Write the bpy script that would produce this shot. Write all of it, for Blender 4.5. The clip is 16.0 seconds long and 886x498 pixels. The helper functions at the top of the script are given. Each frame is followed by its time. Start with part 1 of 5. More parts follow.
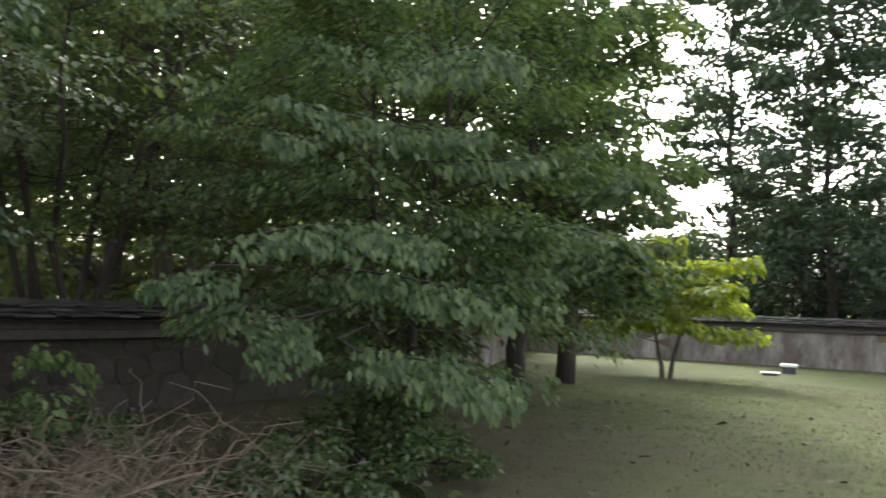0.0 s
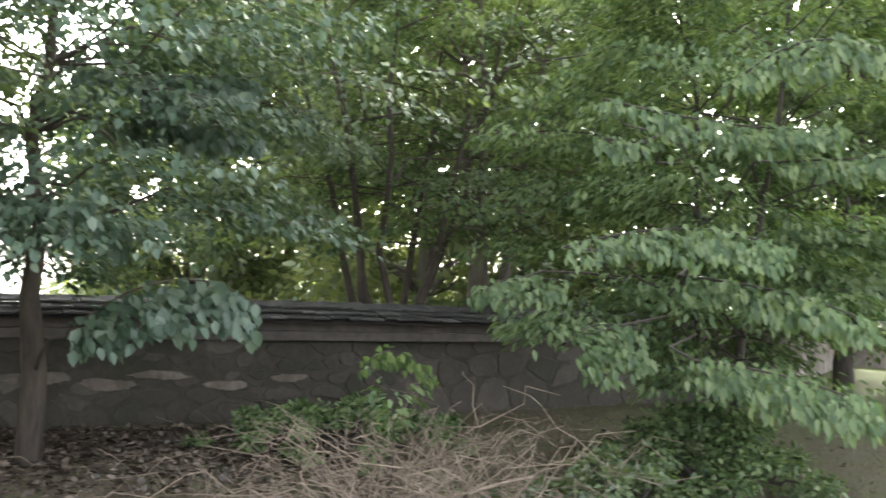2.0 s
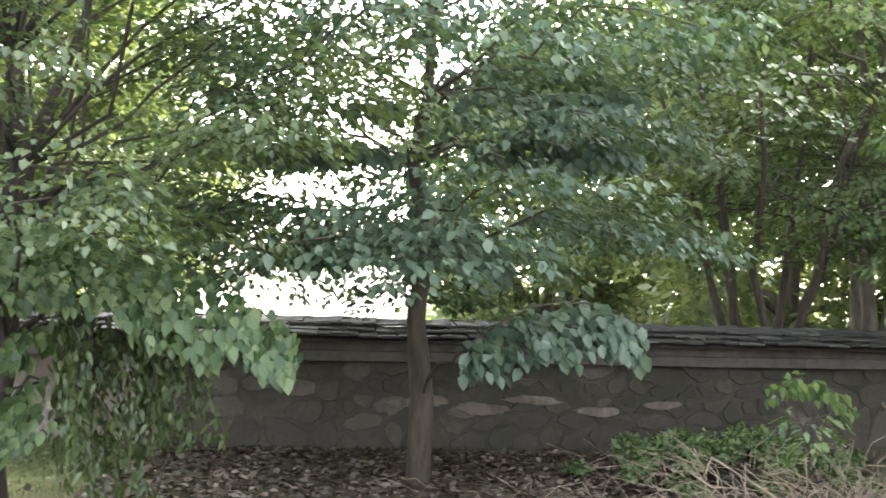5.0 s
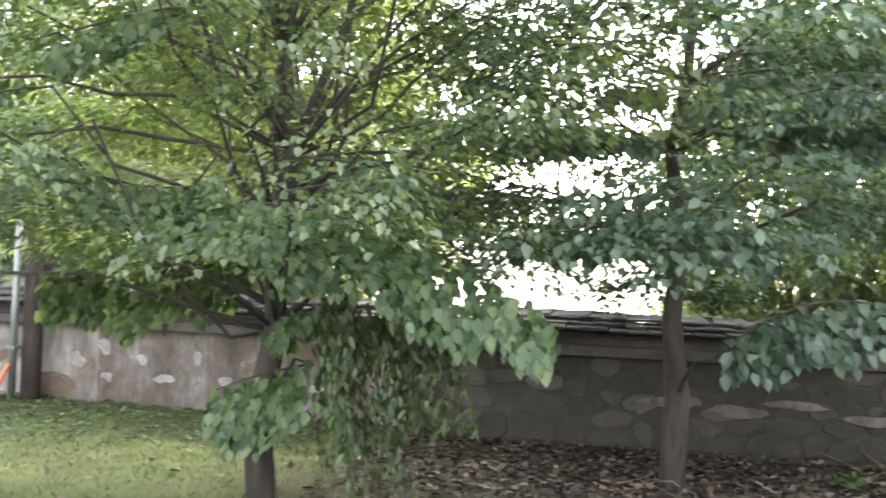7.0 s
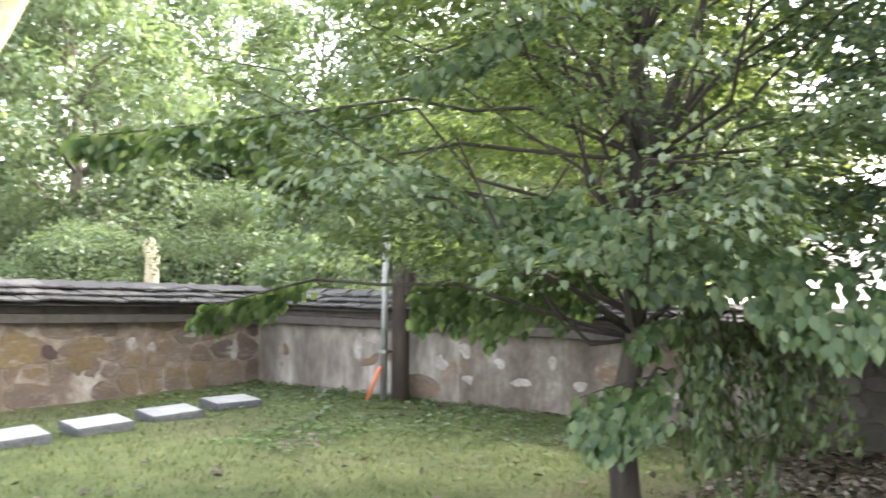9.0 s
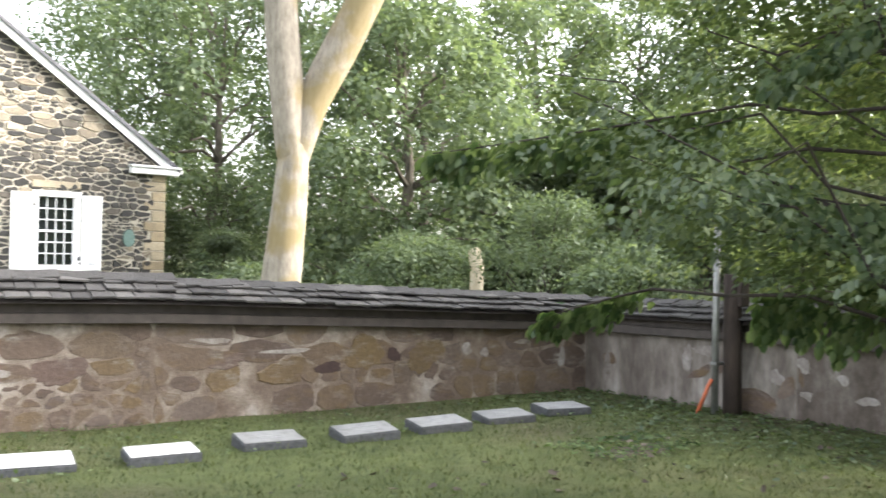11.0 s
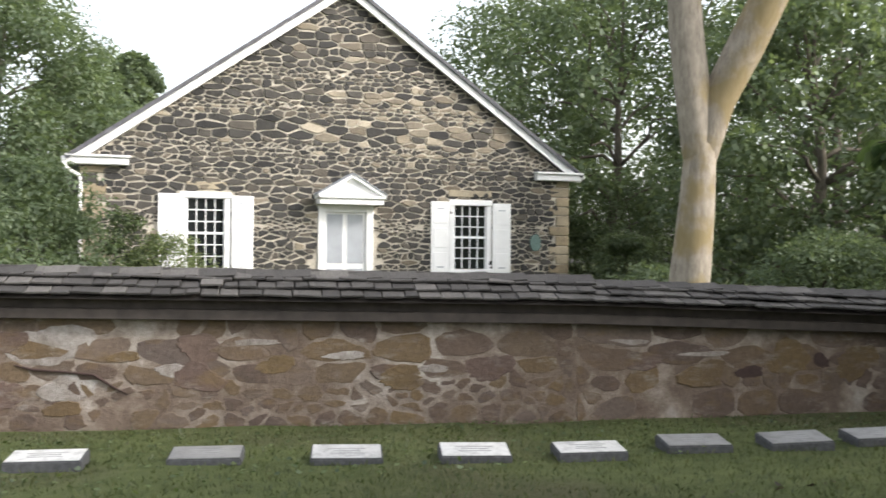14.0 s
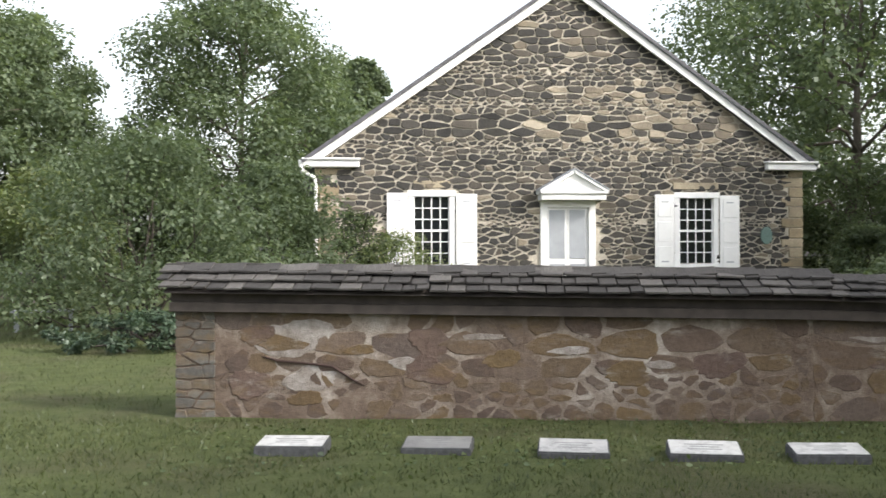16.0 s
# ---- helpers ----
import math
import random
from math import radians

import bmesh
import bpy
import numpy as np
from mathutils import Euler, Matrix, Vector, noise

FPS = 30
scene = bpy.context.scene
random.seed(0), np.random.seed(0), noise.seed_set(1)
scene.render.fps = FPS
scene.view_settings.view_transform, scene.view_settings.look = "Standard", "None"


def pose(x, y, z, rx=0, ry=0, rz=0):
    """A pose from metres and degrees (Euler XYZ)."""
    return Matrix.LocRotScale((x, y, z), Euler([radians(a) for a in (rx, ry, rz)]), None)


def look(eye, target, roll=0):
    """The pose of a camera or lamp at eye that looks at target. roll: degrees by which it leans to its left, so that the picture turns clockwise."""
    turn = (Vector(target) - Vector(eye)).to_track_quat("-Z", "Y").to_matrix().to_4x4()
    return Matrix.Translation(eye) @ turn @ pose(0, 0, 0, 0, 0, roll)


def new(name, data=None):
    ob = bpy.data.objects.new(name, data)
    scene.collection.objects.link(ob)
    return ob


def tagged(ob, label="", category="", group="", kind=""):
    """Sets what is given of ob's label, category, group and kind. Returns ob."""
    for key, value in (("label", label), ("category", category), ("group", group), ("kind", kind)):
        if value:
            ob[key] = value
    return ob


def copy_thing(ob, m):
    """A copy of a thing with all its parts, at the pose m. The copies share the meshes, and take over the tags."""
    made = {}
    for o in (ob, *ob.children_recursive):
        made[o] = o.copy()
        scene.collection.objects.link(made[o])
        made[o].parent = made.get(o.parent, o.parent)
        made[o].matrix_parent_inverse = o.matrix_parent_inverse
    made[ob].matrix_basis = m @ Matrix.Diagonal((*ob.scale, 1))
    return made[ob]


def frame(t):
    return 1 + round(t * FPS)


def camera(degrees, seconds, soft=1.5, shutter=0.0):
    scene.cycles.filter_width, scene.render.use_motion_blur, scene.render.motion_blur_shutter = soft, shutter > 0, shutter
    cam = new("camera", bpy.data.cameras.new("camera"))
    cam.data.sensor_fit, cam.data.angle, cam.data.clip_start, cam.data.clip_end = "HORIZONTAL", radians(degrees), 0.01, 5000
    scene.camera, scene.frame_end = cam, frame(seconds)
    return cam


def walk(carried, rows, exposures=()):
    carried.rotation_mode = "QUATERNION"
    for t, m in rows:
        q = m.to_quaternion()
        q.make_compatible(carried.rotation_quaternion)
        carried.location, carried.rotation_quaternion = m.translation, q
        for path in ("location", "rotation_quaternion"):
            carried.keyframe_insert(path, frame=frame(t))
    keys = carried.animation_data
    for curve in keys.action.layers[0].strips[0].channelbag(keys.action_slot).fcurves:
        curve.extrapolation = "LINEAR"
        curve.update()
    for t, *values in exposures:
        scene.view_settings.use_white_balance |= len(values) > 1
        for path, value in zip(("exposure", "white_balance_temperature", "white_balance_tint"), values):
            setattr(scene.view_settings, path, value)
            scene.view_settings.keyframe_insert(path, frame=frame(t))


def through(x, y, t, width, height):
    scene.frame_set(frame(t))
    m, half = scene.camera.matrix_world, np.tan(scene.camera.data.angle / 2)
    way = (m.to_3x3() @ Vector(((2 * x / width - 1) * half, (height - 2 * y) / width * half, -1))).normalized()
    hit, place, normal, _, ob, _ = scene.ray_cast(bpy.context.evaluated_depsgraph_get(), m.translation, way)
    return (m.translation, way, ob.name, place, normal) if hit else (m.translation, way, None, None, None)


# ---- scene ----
cam = camera(47.5, 16.0, 1.5, 0.5)
PATH = [
    (0, (-0.014, -0.424, 1.558), (1.584, -1.627, 1.596), 2.3),
    (0.5, (0.029, -0.377, 1.578), (1.715, -1.452, 1.605), 2.3),
    (1, (0.063, -0.331, 1.567), (1.824, -1.28, 1.594), 2.3),
    (1.5, (0.106, -0.277, 1.561), (1.926, -1.105, 1.584), 2.4),
    (2, (0.158, -0.268, 1.536), (2.033, -0.965, 1.566), 2.5),
    (2.5, (0.216, -0.248, 1.525), (2.134, -0.814, 1.559), 2.4),
    (3, (0.282, -0.235, 1.514), (2.235, -0.663, 1.551), 2.5),
    (3.5, (0.357, -0.126, 1.527), (2.331, -0.448, 1.558), 2.5),
    (4, (0.437, 0.005, 1.518), (2.422, -0.241, 1.553), 2.5),
    (4.2, (0.464, 0.001, 1.509), (2.453, -0.204, 1.553), 2.0),
    (6.3, (0.616, 0.092, 1.468), (2.606, 0.289, 1.511), 2.6),
    (6.5, (0.637, 0.115, 1.458), (2.62, 0.367, 1.501), 2.6),
    (7, (0.665, 0.143, 1.458), (2.624, 0.544, 1.495), 2.4),
    (7.5, (0.703, 0.156, 1.453), (2.625, 0.71, 1.486), 2.2),
    (8, (0.702, 0.214, 1.461), (2.573, 0.92, 1.489), 1.8),
    (8.5, (0.706, 0.241, 1.466), (2.507, 1.11, 1.492), 1.5),
    (9, (0.687, 0.271, 1.495), (2.407, 1.291, 1.513), 0.9),
    (9.5, (0.681, 0.288, 1.49), (2.304, 1.455, 1.51), 0.8),
    (10, (0.638, 0.307, 1.487), (2.163, 1.601, 1.511), 0.7),
    (10.2, (0.618, 0.312, 1.497), (2.104, 1.651, 1.52), 0.8),
    (12.3, (0.394, 0.396, 1.491), (1.459, 2.089, 1.52), 0.8),
    (12.5, (0.377, 0.378, 1.489), (1.398, 2.098, 1.516), 0.7),
    (13, (0.356, 0.419, 1.486), (1.264, 2.2, 1.51), 0.7),
    (13.5, (0.353, 0.439, 1.48), (1.141, 2.277, 1.503), 0.5),
    (14, (0.356, 0.446, 1.478), (1.023, 2.331, 1.499), 0.4),
    (14.5, (0.356, 0.444, 1.477), (0.902, 2.368, 1.495), 0.3),
    (15, (0.369, 0.464, 1.472), (0.789, 2.419, 1.488), 0.0),
    (15.5, (0.348, 0.44, 1.471), (0.664, 2.415, 1.485), -0.0),
    (16, (0.318, 0.37, 1.483), (0.559, 2.356, 1.494), -0.2),
]
EXPOSURE = [(0, 0.75), (0.5, 0.8), (1.0, 1.35), (1.5, 1.85), (2.5, 2.2), (4.2, 2.4), (8.0, 2.5), (9.5, 2.15), (10.2, 1.8), (12.3, 0.8), (14.0, 0.22), (16.0, 0.1)]
walk(cam, [(t, look(eye, target, roll)) for t, eye, target, roll in PATH], EXPOSURE)

# ---- light ----
world = bpy.data.worlds.new("sky")
scene.world = world
world.use_nodes = True
wn = world.node_tree
sky = wn.nodes.new("ShaderNodeTexSky")
sky.sky_type, sky.sun_disc = "NISHITA", False
sky.sun_elevation, sky.sun_rotation = radians(33), radians(125)
sky.air_density, sky.dust_density, sky.ozone_density = 1.0, 4.0, 0.6
haze = wn.nodes.new("ShaderNodeHueSaturation")
haze.inputs["Saturation"].default_value = 0.3
wn.links.new(sky.outputs[0], haze.inputs["Color"])
wn.links.new(haze.outputs[0], wn.nodes["Background"].inputs[0])
wn.nodes["Background"].inputs[1].default_value = 0.42

lamp = bpy.data.lights.new("sun", "SUN")
lamp.energy, lamp.angle, lamp.color = 2.2, radians(3), (1.0, 0.92, 0.82)
sun = new("sun", lamp)
SUN_AZ, SUN_EL = radians(125), radians(33)
sun.matrix_world = look((0, 0, 30), (-math.sin(SUN_AZ) * 10, -math.cos(SUN_AZ) * 10, 30 - 10 * math.tan(SUN_EL)))


# ---- materials ----
class Nodes:
    """A small hand for node materials."""

    def __init__(self, name, rough=0.8, metal=0.0, spec=0.5):
        self.mat = bpy.data.materials.new(name)
        self.mat.use_nodes = True
        self.t = self.mat.node_tree
        self.b = self.t.nodes["Principled BSDF"]
        self.b.inputs["Roughness"].default_value = rough
        self.b.inputs["Metallic"].default_value = metal
        self.b.inputs["Specular IOR Level"].default_value = spec

    def node(self, kind, **sets):
        n = self.t.nodes.new("ShaderNode" + kind)
        if "operation" in sets:
            n.operation = sets["operation"]
        if "data_type" in sets:
            n.data_type, n.blend_type = sets["data_type"], sets["blend_type"]
        return n

    def link(self, a, b):
        self.t.links.new(a, b)

    def coords(self, scale=(1, 1, 1), world=False):
        if world:
            src = self.node("NewGeometry").outputs["Position"]
        else:
            src = self.node("TexCoord").outputs["Object"]
        m = self.node("Mapping")
        m.inputs["Scale"].default_value = scale
        self.link(src, m.inputs["Vector"])
        return m.outputs[0]

    def noise(self, vec, scale, detail=4.0, rough=0.6):
        n = self.node("TexNoise")
        n.inputs["Scale"].default_value, n.inputs["Detail"].default_value, n.inputs["Roughness"].default_value = scale, detail, rough
        self.link(vec, n.inputs["Vector"])
        return n.outputs["Fac"]

    def ramp(self, fac, stops):
        n = self.node("ValToRGB")
        while len(n.color_ramp.elements) < len(stops):
            n.color_ramp.elements.new(0.5)
        for e, (p, c) in zip(n.color_ramp.elements, stops):
            e.position, e.color = p, (*c, 1) if len(c) == 3 else c
        self.link(fac, n.inputs[0])
        return n.outputs[0]

    def mix(self, fac, a, b, kind="MIX"):
        n = self.node("Mix", data_type="RGBA", blend_type=kind)
        for sock, v in ((n.inputs[0], fac), (n.inputs[6], a), (n.inputs[7], b)):
            if isinstance(v, (int, float)):
                sock.default_value = v
            elif isinstance(v, tuple):
                sock.default_value = (*v, 1)
            else:
                self.link(v, sock)
        return n.outputs[2]

    def bump(self, height, strength=0.3, distance=0.01):
        n = self.node("Bump")
        n.inputs["Strength"].default_value, n.inputs["Distance"].default_value = strength, distance
        self.link(height, n.inputs["Height"])
        self.link(n.outputs[0], self.b.inputs["Normal"])

    def color(self, c):
        if isinstance(c, tuple):
            self.b.inputs["Base Color"].default_value = (*c, 1)
        else:
            self.link(c, self.b.inputs["Base Color"])
        return self


def plain(name, c, rough=0.6, spread=0.15, scale=6.0, metal=0.0, bump=0.1):
    n = Nodes(name, rough, metal)
    v = n.coords(world=True)
    f = n.noise(v, scale, 5)
    lo = tuple(x * (1 - spread) for x in c)
    hi = tuple(min(1, x * (1 + spread)) for x in c)
    n.color(n.ramp(f, [(0.3, lo), (0.7, hi)]))
    n.bump(n.noise(v, scale * 12, 3), bump, 0.004)
    return n.mat


def leaf_mat(name, stops, gloss=0.12, through=0.35):
    m = bpy.data.materials.new(name)
    m.use_nodes = True
    t = m.node_tree
    t.nodes.remove(t.nodes["Principled BSDF"])
    geo = t.nodes.new("ShaderNodeNewGeometry")
    ramp = t.nodes.new("ShaderNodeValToRGB")
    while len(ramp.color_ramp.elements) < len(stops):
        ramp.color_ramp.elements.new(0.5)
    for e, (p, c) in zip(ramp.color_ramp.elements, stops):
        e.position, e.color = p, (*c, 1)
    t.links.new(geo.outputs["Random Per Island"], ramp.inputs[0])
    noi = t.nodes.new("ShaderNodeTexNoise")
    noi.inputs["Scale"].default_value = 1.1
    t.links.new(geo.outputs["Position"], noi.inputs["Vector"])
    tone = t.nodes.new("ShaderNodeMix")
    tone.data_type, tone.blend_type = "RGBA", "MULTIPLY"
    tone.inputs[0].default_value = 0.5
    t.links.new(ramp.outputs[0], tone.inputs[6])
    t.links.new(noi.outputs["Fac"], tone.inputs[7])
    dif, tra, glo = (t.nodes.new("ShaderNodeBsdf" + k) for k in ("Diffuse", "Translucent", "Glossy"))
    t.links.new(tone.outputs[2], dif.inputs[0])
    warm = t.nodes.new("ShaderNodeMix")
    warm.data_type, warm.blend_type = "RGBA", "MULTIPLY"
    warm.inputs[0].default_value = 1.0
    warm.inputs[7].default_value = (1.35, 1.4, 0.8, 1)
    t.links.new(tone.outputs[2], warm.inputs[6])
    t.links.new(warm.outputs[2], tra.inputs[0])
    glo.inputs["Roughness"].default_value = 0.42
    glo.inputs[0].default_value = (0.9, 1.0, 0.95, 1)
    a, b = t.nodes.new("ShaderNodeMixShader"), t.nodes.new("ShaderNodeMixShader")
    a.inputs[0].default_value, b.inputs[0].default_value = through, gloss
    t.links.new(dif.outputs[0], a.inputs[1]), t.links.new(tra.outputs[0], a.inputs[2])
    t.links.new(a.outputs[0], b.inputs[1]), t.links.new(glo.outputs[0], b.inputs[2])
    t.links.new(b.outputs[0], t.nodes["Material Output"].inputs[0])
    return m


def bark_mat(name, dark, light, moss=None):
    n = Nodes(name, 0.9)
    v = n.coords((1, 1, 0.25), world=True)
    f = n.noise(v, 14, 8, 0.7)
    c = n.ramp(f, [(0.3, dark), (0.7, light)])
    big = n.noise(n.coords(world=True), 0.9, 4)
    if moss:
        c = n.mix(n.ramp(big, [(0.46, (0, 0, 0)), (0.58, (0.8, 0.8, 0.8))]), c, moss)
    n.color(c)
    n.bump(f, 0.7, 0.02)
    return n.mat


def stone_mat(name, stops, rough=0.9, smear=None):
    """Stones that each take a tone of their own."""
    n = Nodes(name, rough)
    info = n.node("ObjectInfo").outputs["Random"]
    geo = n.node("NewGeometry").outputs["Random Per Island"]
    add = n.node("Math", operation="ADD")
    n.link(info, add.inputs[0]), n.link(geo, add.inputs[1])
    fr = n.node("Math", operation="FRACT")
    n.link(add.outputs[0], fr.inputs[0])
    base = n.ramp(fr.outputs[0], stops)
    v = n.coords(world=True)
    grain = n.noise(v, 22, 8, 0.7)
    blot = n.noise(v, 3.5, 4)
    c = n.mix(0.55, base, n.ramp(grain, [(0.3, (0.35, 0.35, 0.35)), (0.7, (1.0, 1.0, 1.0))]), "MULTIPLY")
    c = n.mix(0.4, c, n.ramp(blot, [(0.35, (0.5, 0.5, 0.5)), (0.65, (1.1, 1.08, 1.0))]), "MULTIPLY")
    if smear:
        level = n.coords((1, 1, 2.6), world=True)
        c = n.mix(n.ramp(n.noise(level, 2.2, 6, 0.65), [(0.5, (0, 0, 0)), (0.66, (0.75, 0.75, 0.75))]), c, n.mix(0.5, (0.17, 0.115, 0.058), n.ramp(grain, [(0.3, (0.4, 0.4, 0.4)), (0.7, (1.0, 1.0, 1.0))]), "MULTIPLY"))
        film = n.noise(level, 4.2, 9, 0.75)
        lime = n.mix(0.5, n.ramp(n.noise(level, 2.0, 6, 0.65), smear), n.ramp(n.noise(v, 16, 6, 0.7), [(0.3, (0.5, 0.47, 0.45)), (0.7, (1.05, 1.03, 1.0))]), "MULTIPLY")
        c = n.mix(n.ramp(film, [(0.51, (0, 0, 0)), (0.65, (0.8, 0.8, 0.8))]), c, lime)
    n.color(c)
    n.bump(grain, 0.6, 0.02)
    return n.mat


WHITE = plain("white_paint", (0.8, 0.8, 0.8), 0.5, 0.05, 3)
PALE = plain("pale_grey_paint", (0.33, 0.35, 0.38), 0.5, 0.1, 3)
GUTTER = plain("grey_roof_edge", (0.3, 0.32, 0.36), 0.5, 0.1, 3)
GLASS = Nodes("window_glass", 0.06, 0, 0.8).color((0.012, 0.014, 0.016)).mat
ROOFING = plain("roof_shingle", (0.1, 0.1, 0.11), 0.9, 0.3, 5)
BRONZE = plain("weathered_bronze", (0.16, 0.24, 0.22), 0.6, 0.2, 20, 0.5)
GRANITE = plain("grey_granite", (0.07, 0.072, 0.076), 0.85, 0.4, 30)
def marker_mat(name, share):
    n = Nodes(name, 0.4, 0, 0.6)
    v = n.coords(world=True)
    tone = n.ramp(n.node("ObjectInfo").outputs["Random"], [(0.0, (0.5 * share, 0.5 * share, 0.5 * share)), (1.0, (0.8 * share, 0.8 * share, 0.78 * share))])
    n.color(n.mix(0.7, tone, n.ramp(n.noise(v, 9, 8, 0.75), [(0.36, (0.3, 0.3, 0.31)), (0.5, (0.85, 0.85, 0.85)), (0.65, (1.05, 1.05, 1.05))]), "MULTIPLY"))
    n.bump(n.noise(v, 90, 3), 0.1, 0.003)
    return n.mat


# pale share puts the sky's reflection on the marker tops into the colour
POLISHED = marker_mat("sky_sheen_stone_face", 0.85)
WEATHERED = marker_mat("weathered_stone_face", 0.36)
INSCRIBED = plain("inscribed_lettering", (0.3, 0.3, 0.3), 0.6, 0.2, 20)
WOODPOST = bark_mat("dark_timber", (0.015, 0.01, 0.008), (0.06, 0.042, 0.032))
STEEL = plain("galvanised_pipe", (0.22, 0.22, 0.21), 0.45, 0.15, 12, 0.6)
ORANGE = plain("orange_plastic", (0.55, 0.14, 0.06), 0.5, 0.15, 8)
TWIG = bark_mat("dead_twig", (0.1, 0.076, 0.055), (0.26, 0.2, 0.15))
BARK_DARK = bark_mat("dark_bark", (0.014, 0.011, 0.009), (0.055, 0.043, 0.034))
BARK_BROWN = bark_mat("brown_bark", (0.024, 0.018, 0.014), (0.085, 0.066, 0.052))
BARK_GREY = bark_mat("grey_bark", (0.05, 0.043, 0.034), (0.15, 0.13, 0.1))
BARK_PALE = bark_mat("pale_bark", (0.15, 0.128, 0.1), (0.36, 0.315, 0.26), (0.2, 0.15, 0.06))
SNAG = bark_mat("bare_wood", (0.34, 0.28, 0.18), (0.62, 0.55, 0.42))
LEAF_DOG = leaf_mat("dogwood_leaf", [(0.0, (0.04, 0.075, 0.028)), (0.5, (0.1, 0.15, 0.06)), (1.0, (0.19, 0.24, 0.115))], 0.022, 0.42)
LEAF_BLUE = leaf_mat("broad_leaf", [(0.0, (0.04, 0.07, 0.042)), (0.6, (0.072, 0.112, 0.07)), (1.0, (0.15, 0.19, 0.13))], 0.035, 0.36)
LEAF_MID = leaf_mat("green_leaf", [(0.0, (0.05, 0.078, 0.03)), (0.5, (0.095, 0.133, 0.052)), (1.0, (0.165, 0.2, 0.088))], 0.05, 0.48)
LEAF_SUN = leaf_mat("light_green_leaf", [(0.0, (0.1, 0.135, 0.05)), (0.5, (0.165, 0.205, 0.078)), (1.0, (0.25, 0.28, 0.12))], 0.05, 0.5)
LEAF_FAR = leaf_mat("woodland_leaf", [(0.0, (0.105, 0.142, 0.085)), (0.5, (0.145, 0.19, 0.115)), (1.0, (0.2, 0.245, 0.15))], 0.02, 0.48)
LEAF_DARK = leaf_mat("dark_needle", [(0.0, (0.035, 0.058, 0.036)), (1.0, (0.085, 0.12, 0.075))], 0.03, 0.3)
LEAF_VINE = leaf_mat("vine_leaf", [(0.0, (0.04, 0.06, 0.022)), (1.0, (0.11, 0.145, 0.055))], 0.03, 0.35)
LEAF_YELLOW = leaf_mat("yellow_green_leaf", [(0.0, (0.2, 0.28, 0.03)), (1.0, (0.4, 0.44, 0.05))], 0.05, 0.5)
GRASS = leaf_mat("grass_blade", [(0.0, (0.055, 0.076, 0.026)), (0.6, (0.095, 0.118, 0.042)), (1.0, (0.15, 0.155, 0.075))], 0.03, 0.3)
LITTER = leaf_mat("dry_leaf", [(0.0, (0.035, 0.023, 0.017)), (0.65, (0.075, 0.053, 0.041)), (1.0, (0.24, 0.19, 0.16))], 0.03, 0.1)


def ground_mat():
    n = Nodes("lawn_soil", 1.0, 0, 0.2)
    v = n.coords(world=True)
    fine, mid, big = n.noise(v, 40, 6, 0.7), n.noise(v, 4, 5), n.noise(v, 0.5, 4)
    grass = n.mix(0.6, n.ramp(fine, [(0.3, (0.035, 0.048, 0.017)), (0.7, (0.105, 0.125, 0.046))]), n.ramp(mid, [(0.35, (0.055, 0.07, 0.024)), (0.65, (0.11, 0.13, 0.05))]))
    soil = n.ramp(fine, [(0.3, (0.03, 0.023, 0.016)), (0.7, (0.13, 0.1, 0.075))])
    # bare, trodden soil and litter lie in a belt beneath the trees
    sep = n.node("SeparateXYZ")
    n.link(n.node("NewGeometry").outputs["Position"], sep.inputs[0])
    belt = n.node("MapRange")
    belt.inputs[1].default_value, belt.inputs[2].default_value = 3.2, 1.2
    n.link(sep.outputs[1], belt.inputs[0])
    wide = n.node("MapRange")
    wide.inputs[1].default_value, wide.inputs[2].default_value = 3.5, 6.0
    n.link(sep.outputs[0], wide.inputs[0])
    # the belt's southern reach also puts the trees' deep shade into the colour
    south = n.node("MapRange")
    south.inputs[1].default_value, south.inputs[2].default_value = -11.0, -5.0
    n.link(sep.outputs[1], south.inputs[0])
    m0 = n.node("Math", operation="MULTIPLY")
    n.link(belt.outputs[0], m0.inputs[0]), n.link(south.outputs[0], m0.inputs[1])
    m1 = n.node("Math", operation="MULTIPLY")
    n.link(m0.outputs[0], m1.inputs[0]), n.link(wide.outputs[0], m1.inputs[1])
    m2 = n.node("Math", operation="MULTIPLY")
    n.link(m1.outputs[0], m2.inputs[0]), n.link(n.ramp(mid, [(0.3, (0.3, 0.3, 0.3)), (0.6, (1, 1, 1))]), m2.inputs[1])
    worn = n.ramp(big, [(0.48, (0, 0, 0)), (0.7, (0.6, 0.6, 0.6))])
    c = n.mix(worn, grass, soil)
    c = n.mix(m2.outputs[0], c, soil)
    # white glare beyond the east wall, put into the ground colour
    glare = n.ramp(fine, [(0.3, (0.5, 0.48, 0.43)), (0.7, (0.66, 0.64, 0.58))])
    past = n.node("MapRange")
    past.inputs[1].default_value, past.inputs[2].default_value = 14.0, 17.0
    n.link(sep.outputs[0], past.inputs[0])
    for edge0, edge1 in ((-7.0, -4.0), (40.0, 26.0)):
        e = n.node("MapRange")
        e.inputs[1].default_value, e.inputs[2].default_value = edge0, edge1
        n.link(sep.outputs[1], e.inputs[0])
        m = n.node("Math", operation="MULTIPLY")
        n.link(past.outputs[0], m.inputs[0]), n.link(e.outputs[0], m.inputs[1])
        past = m
    n.color(n.mix(past.outputs[0], c, glare))
    n.bump(fine, 0.8, 0.03)
    return n.mat


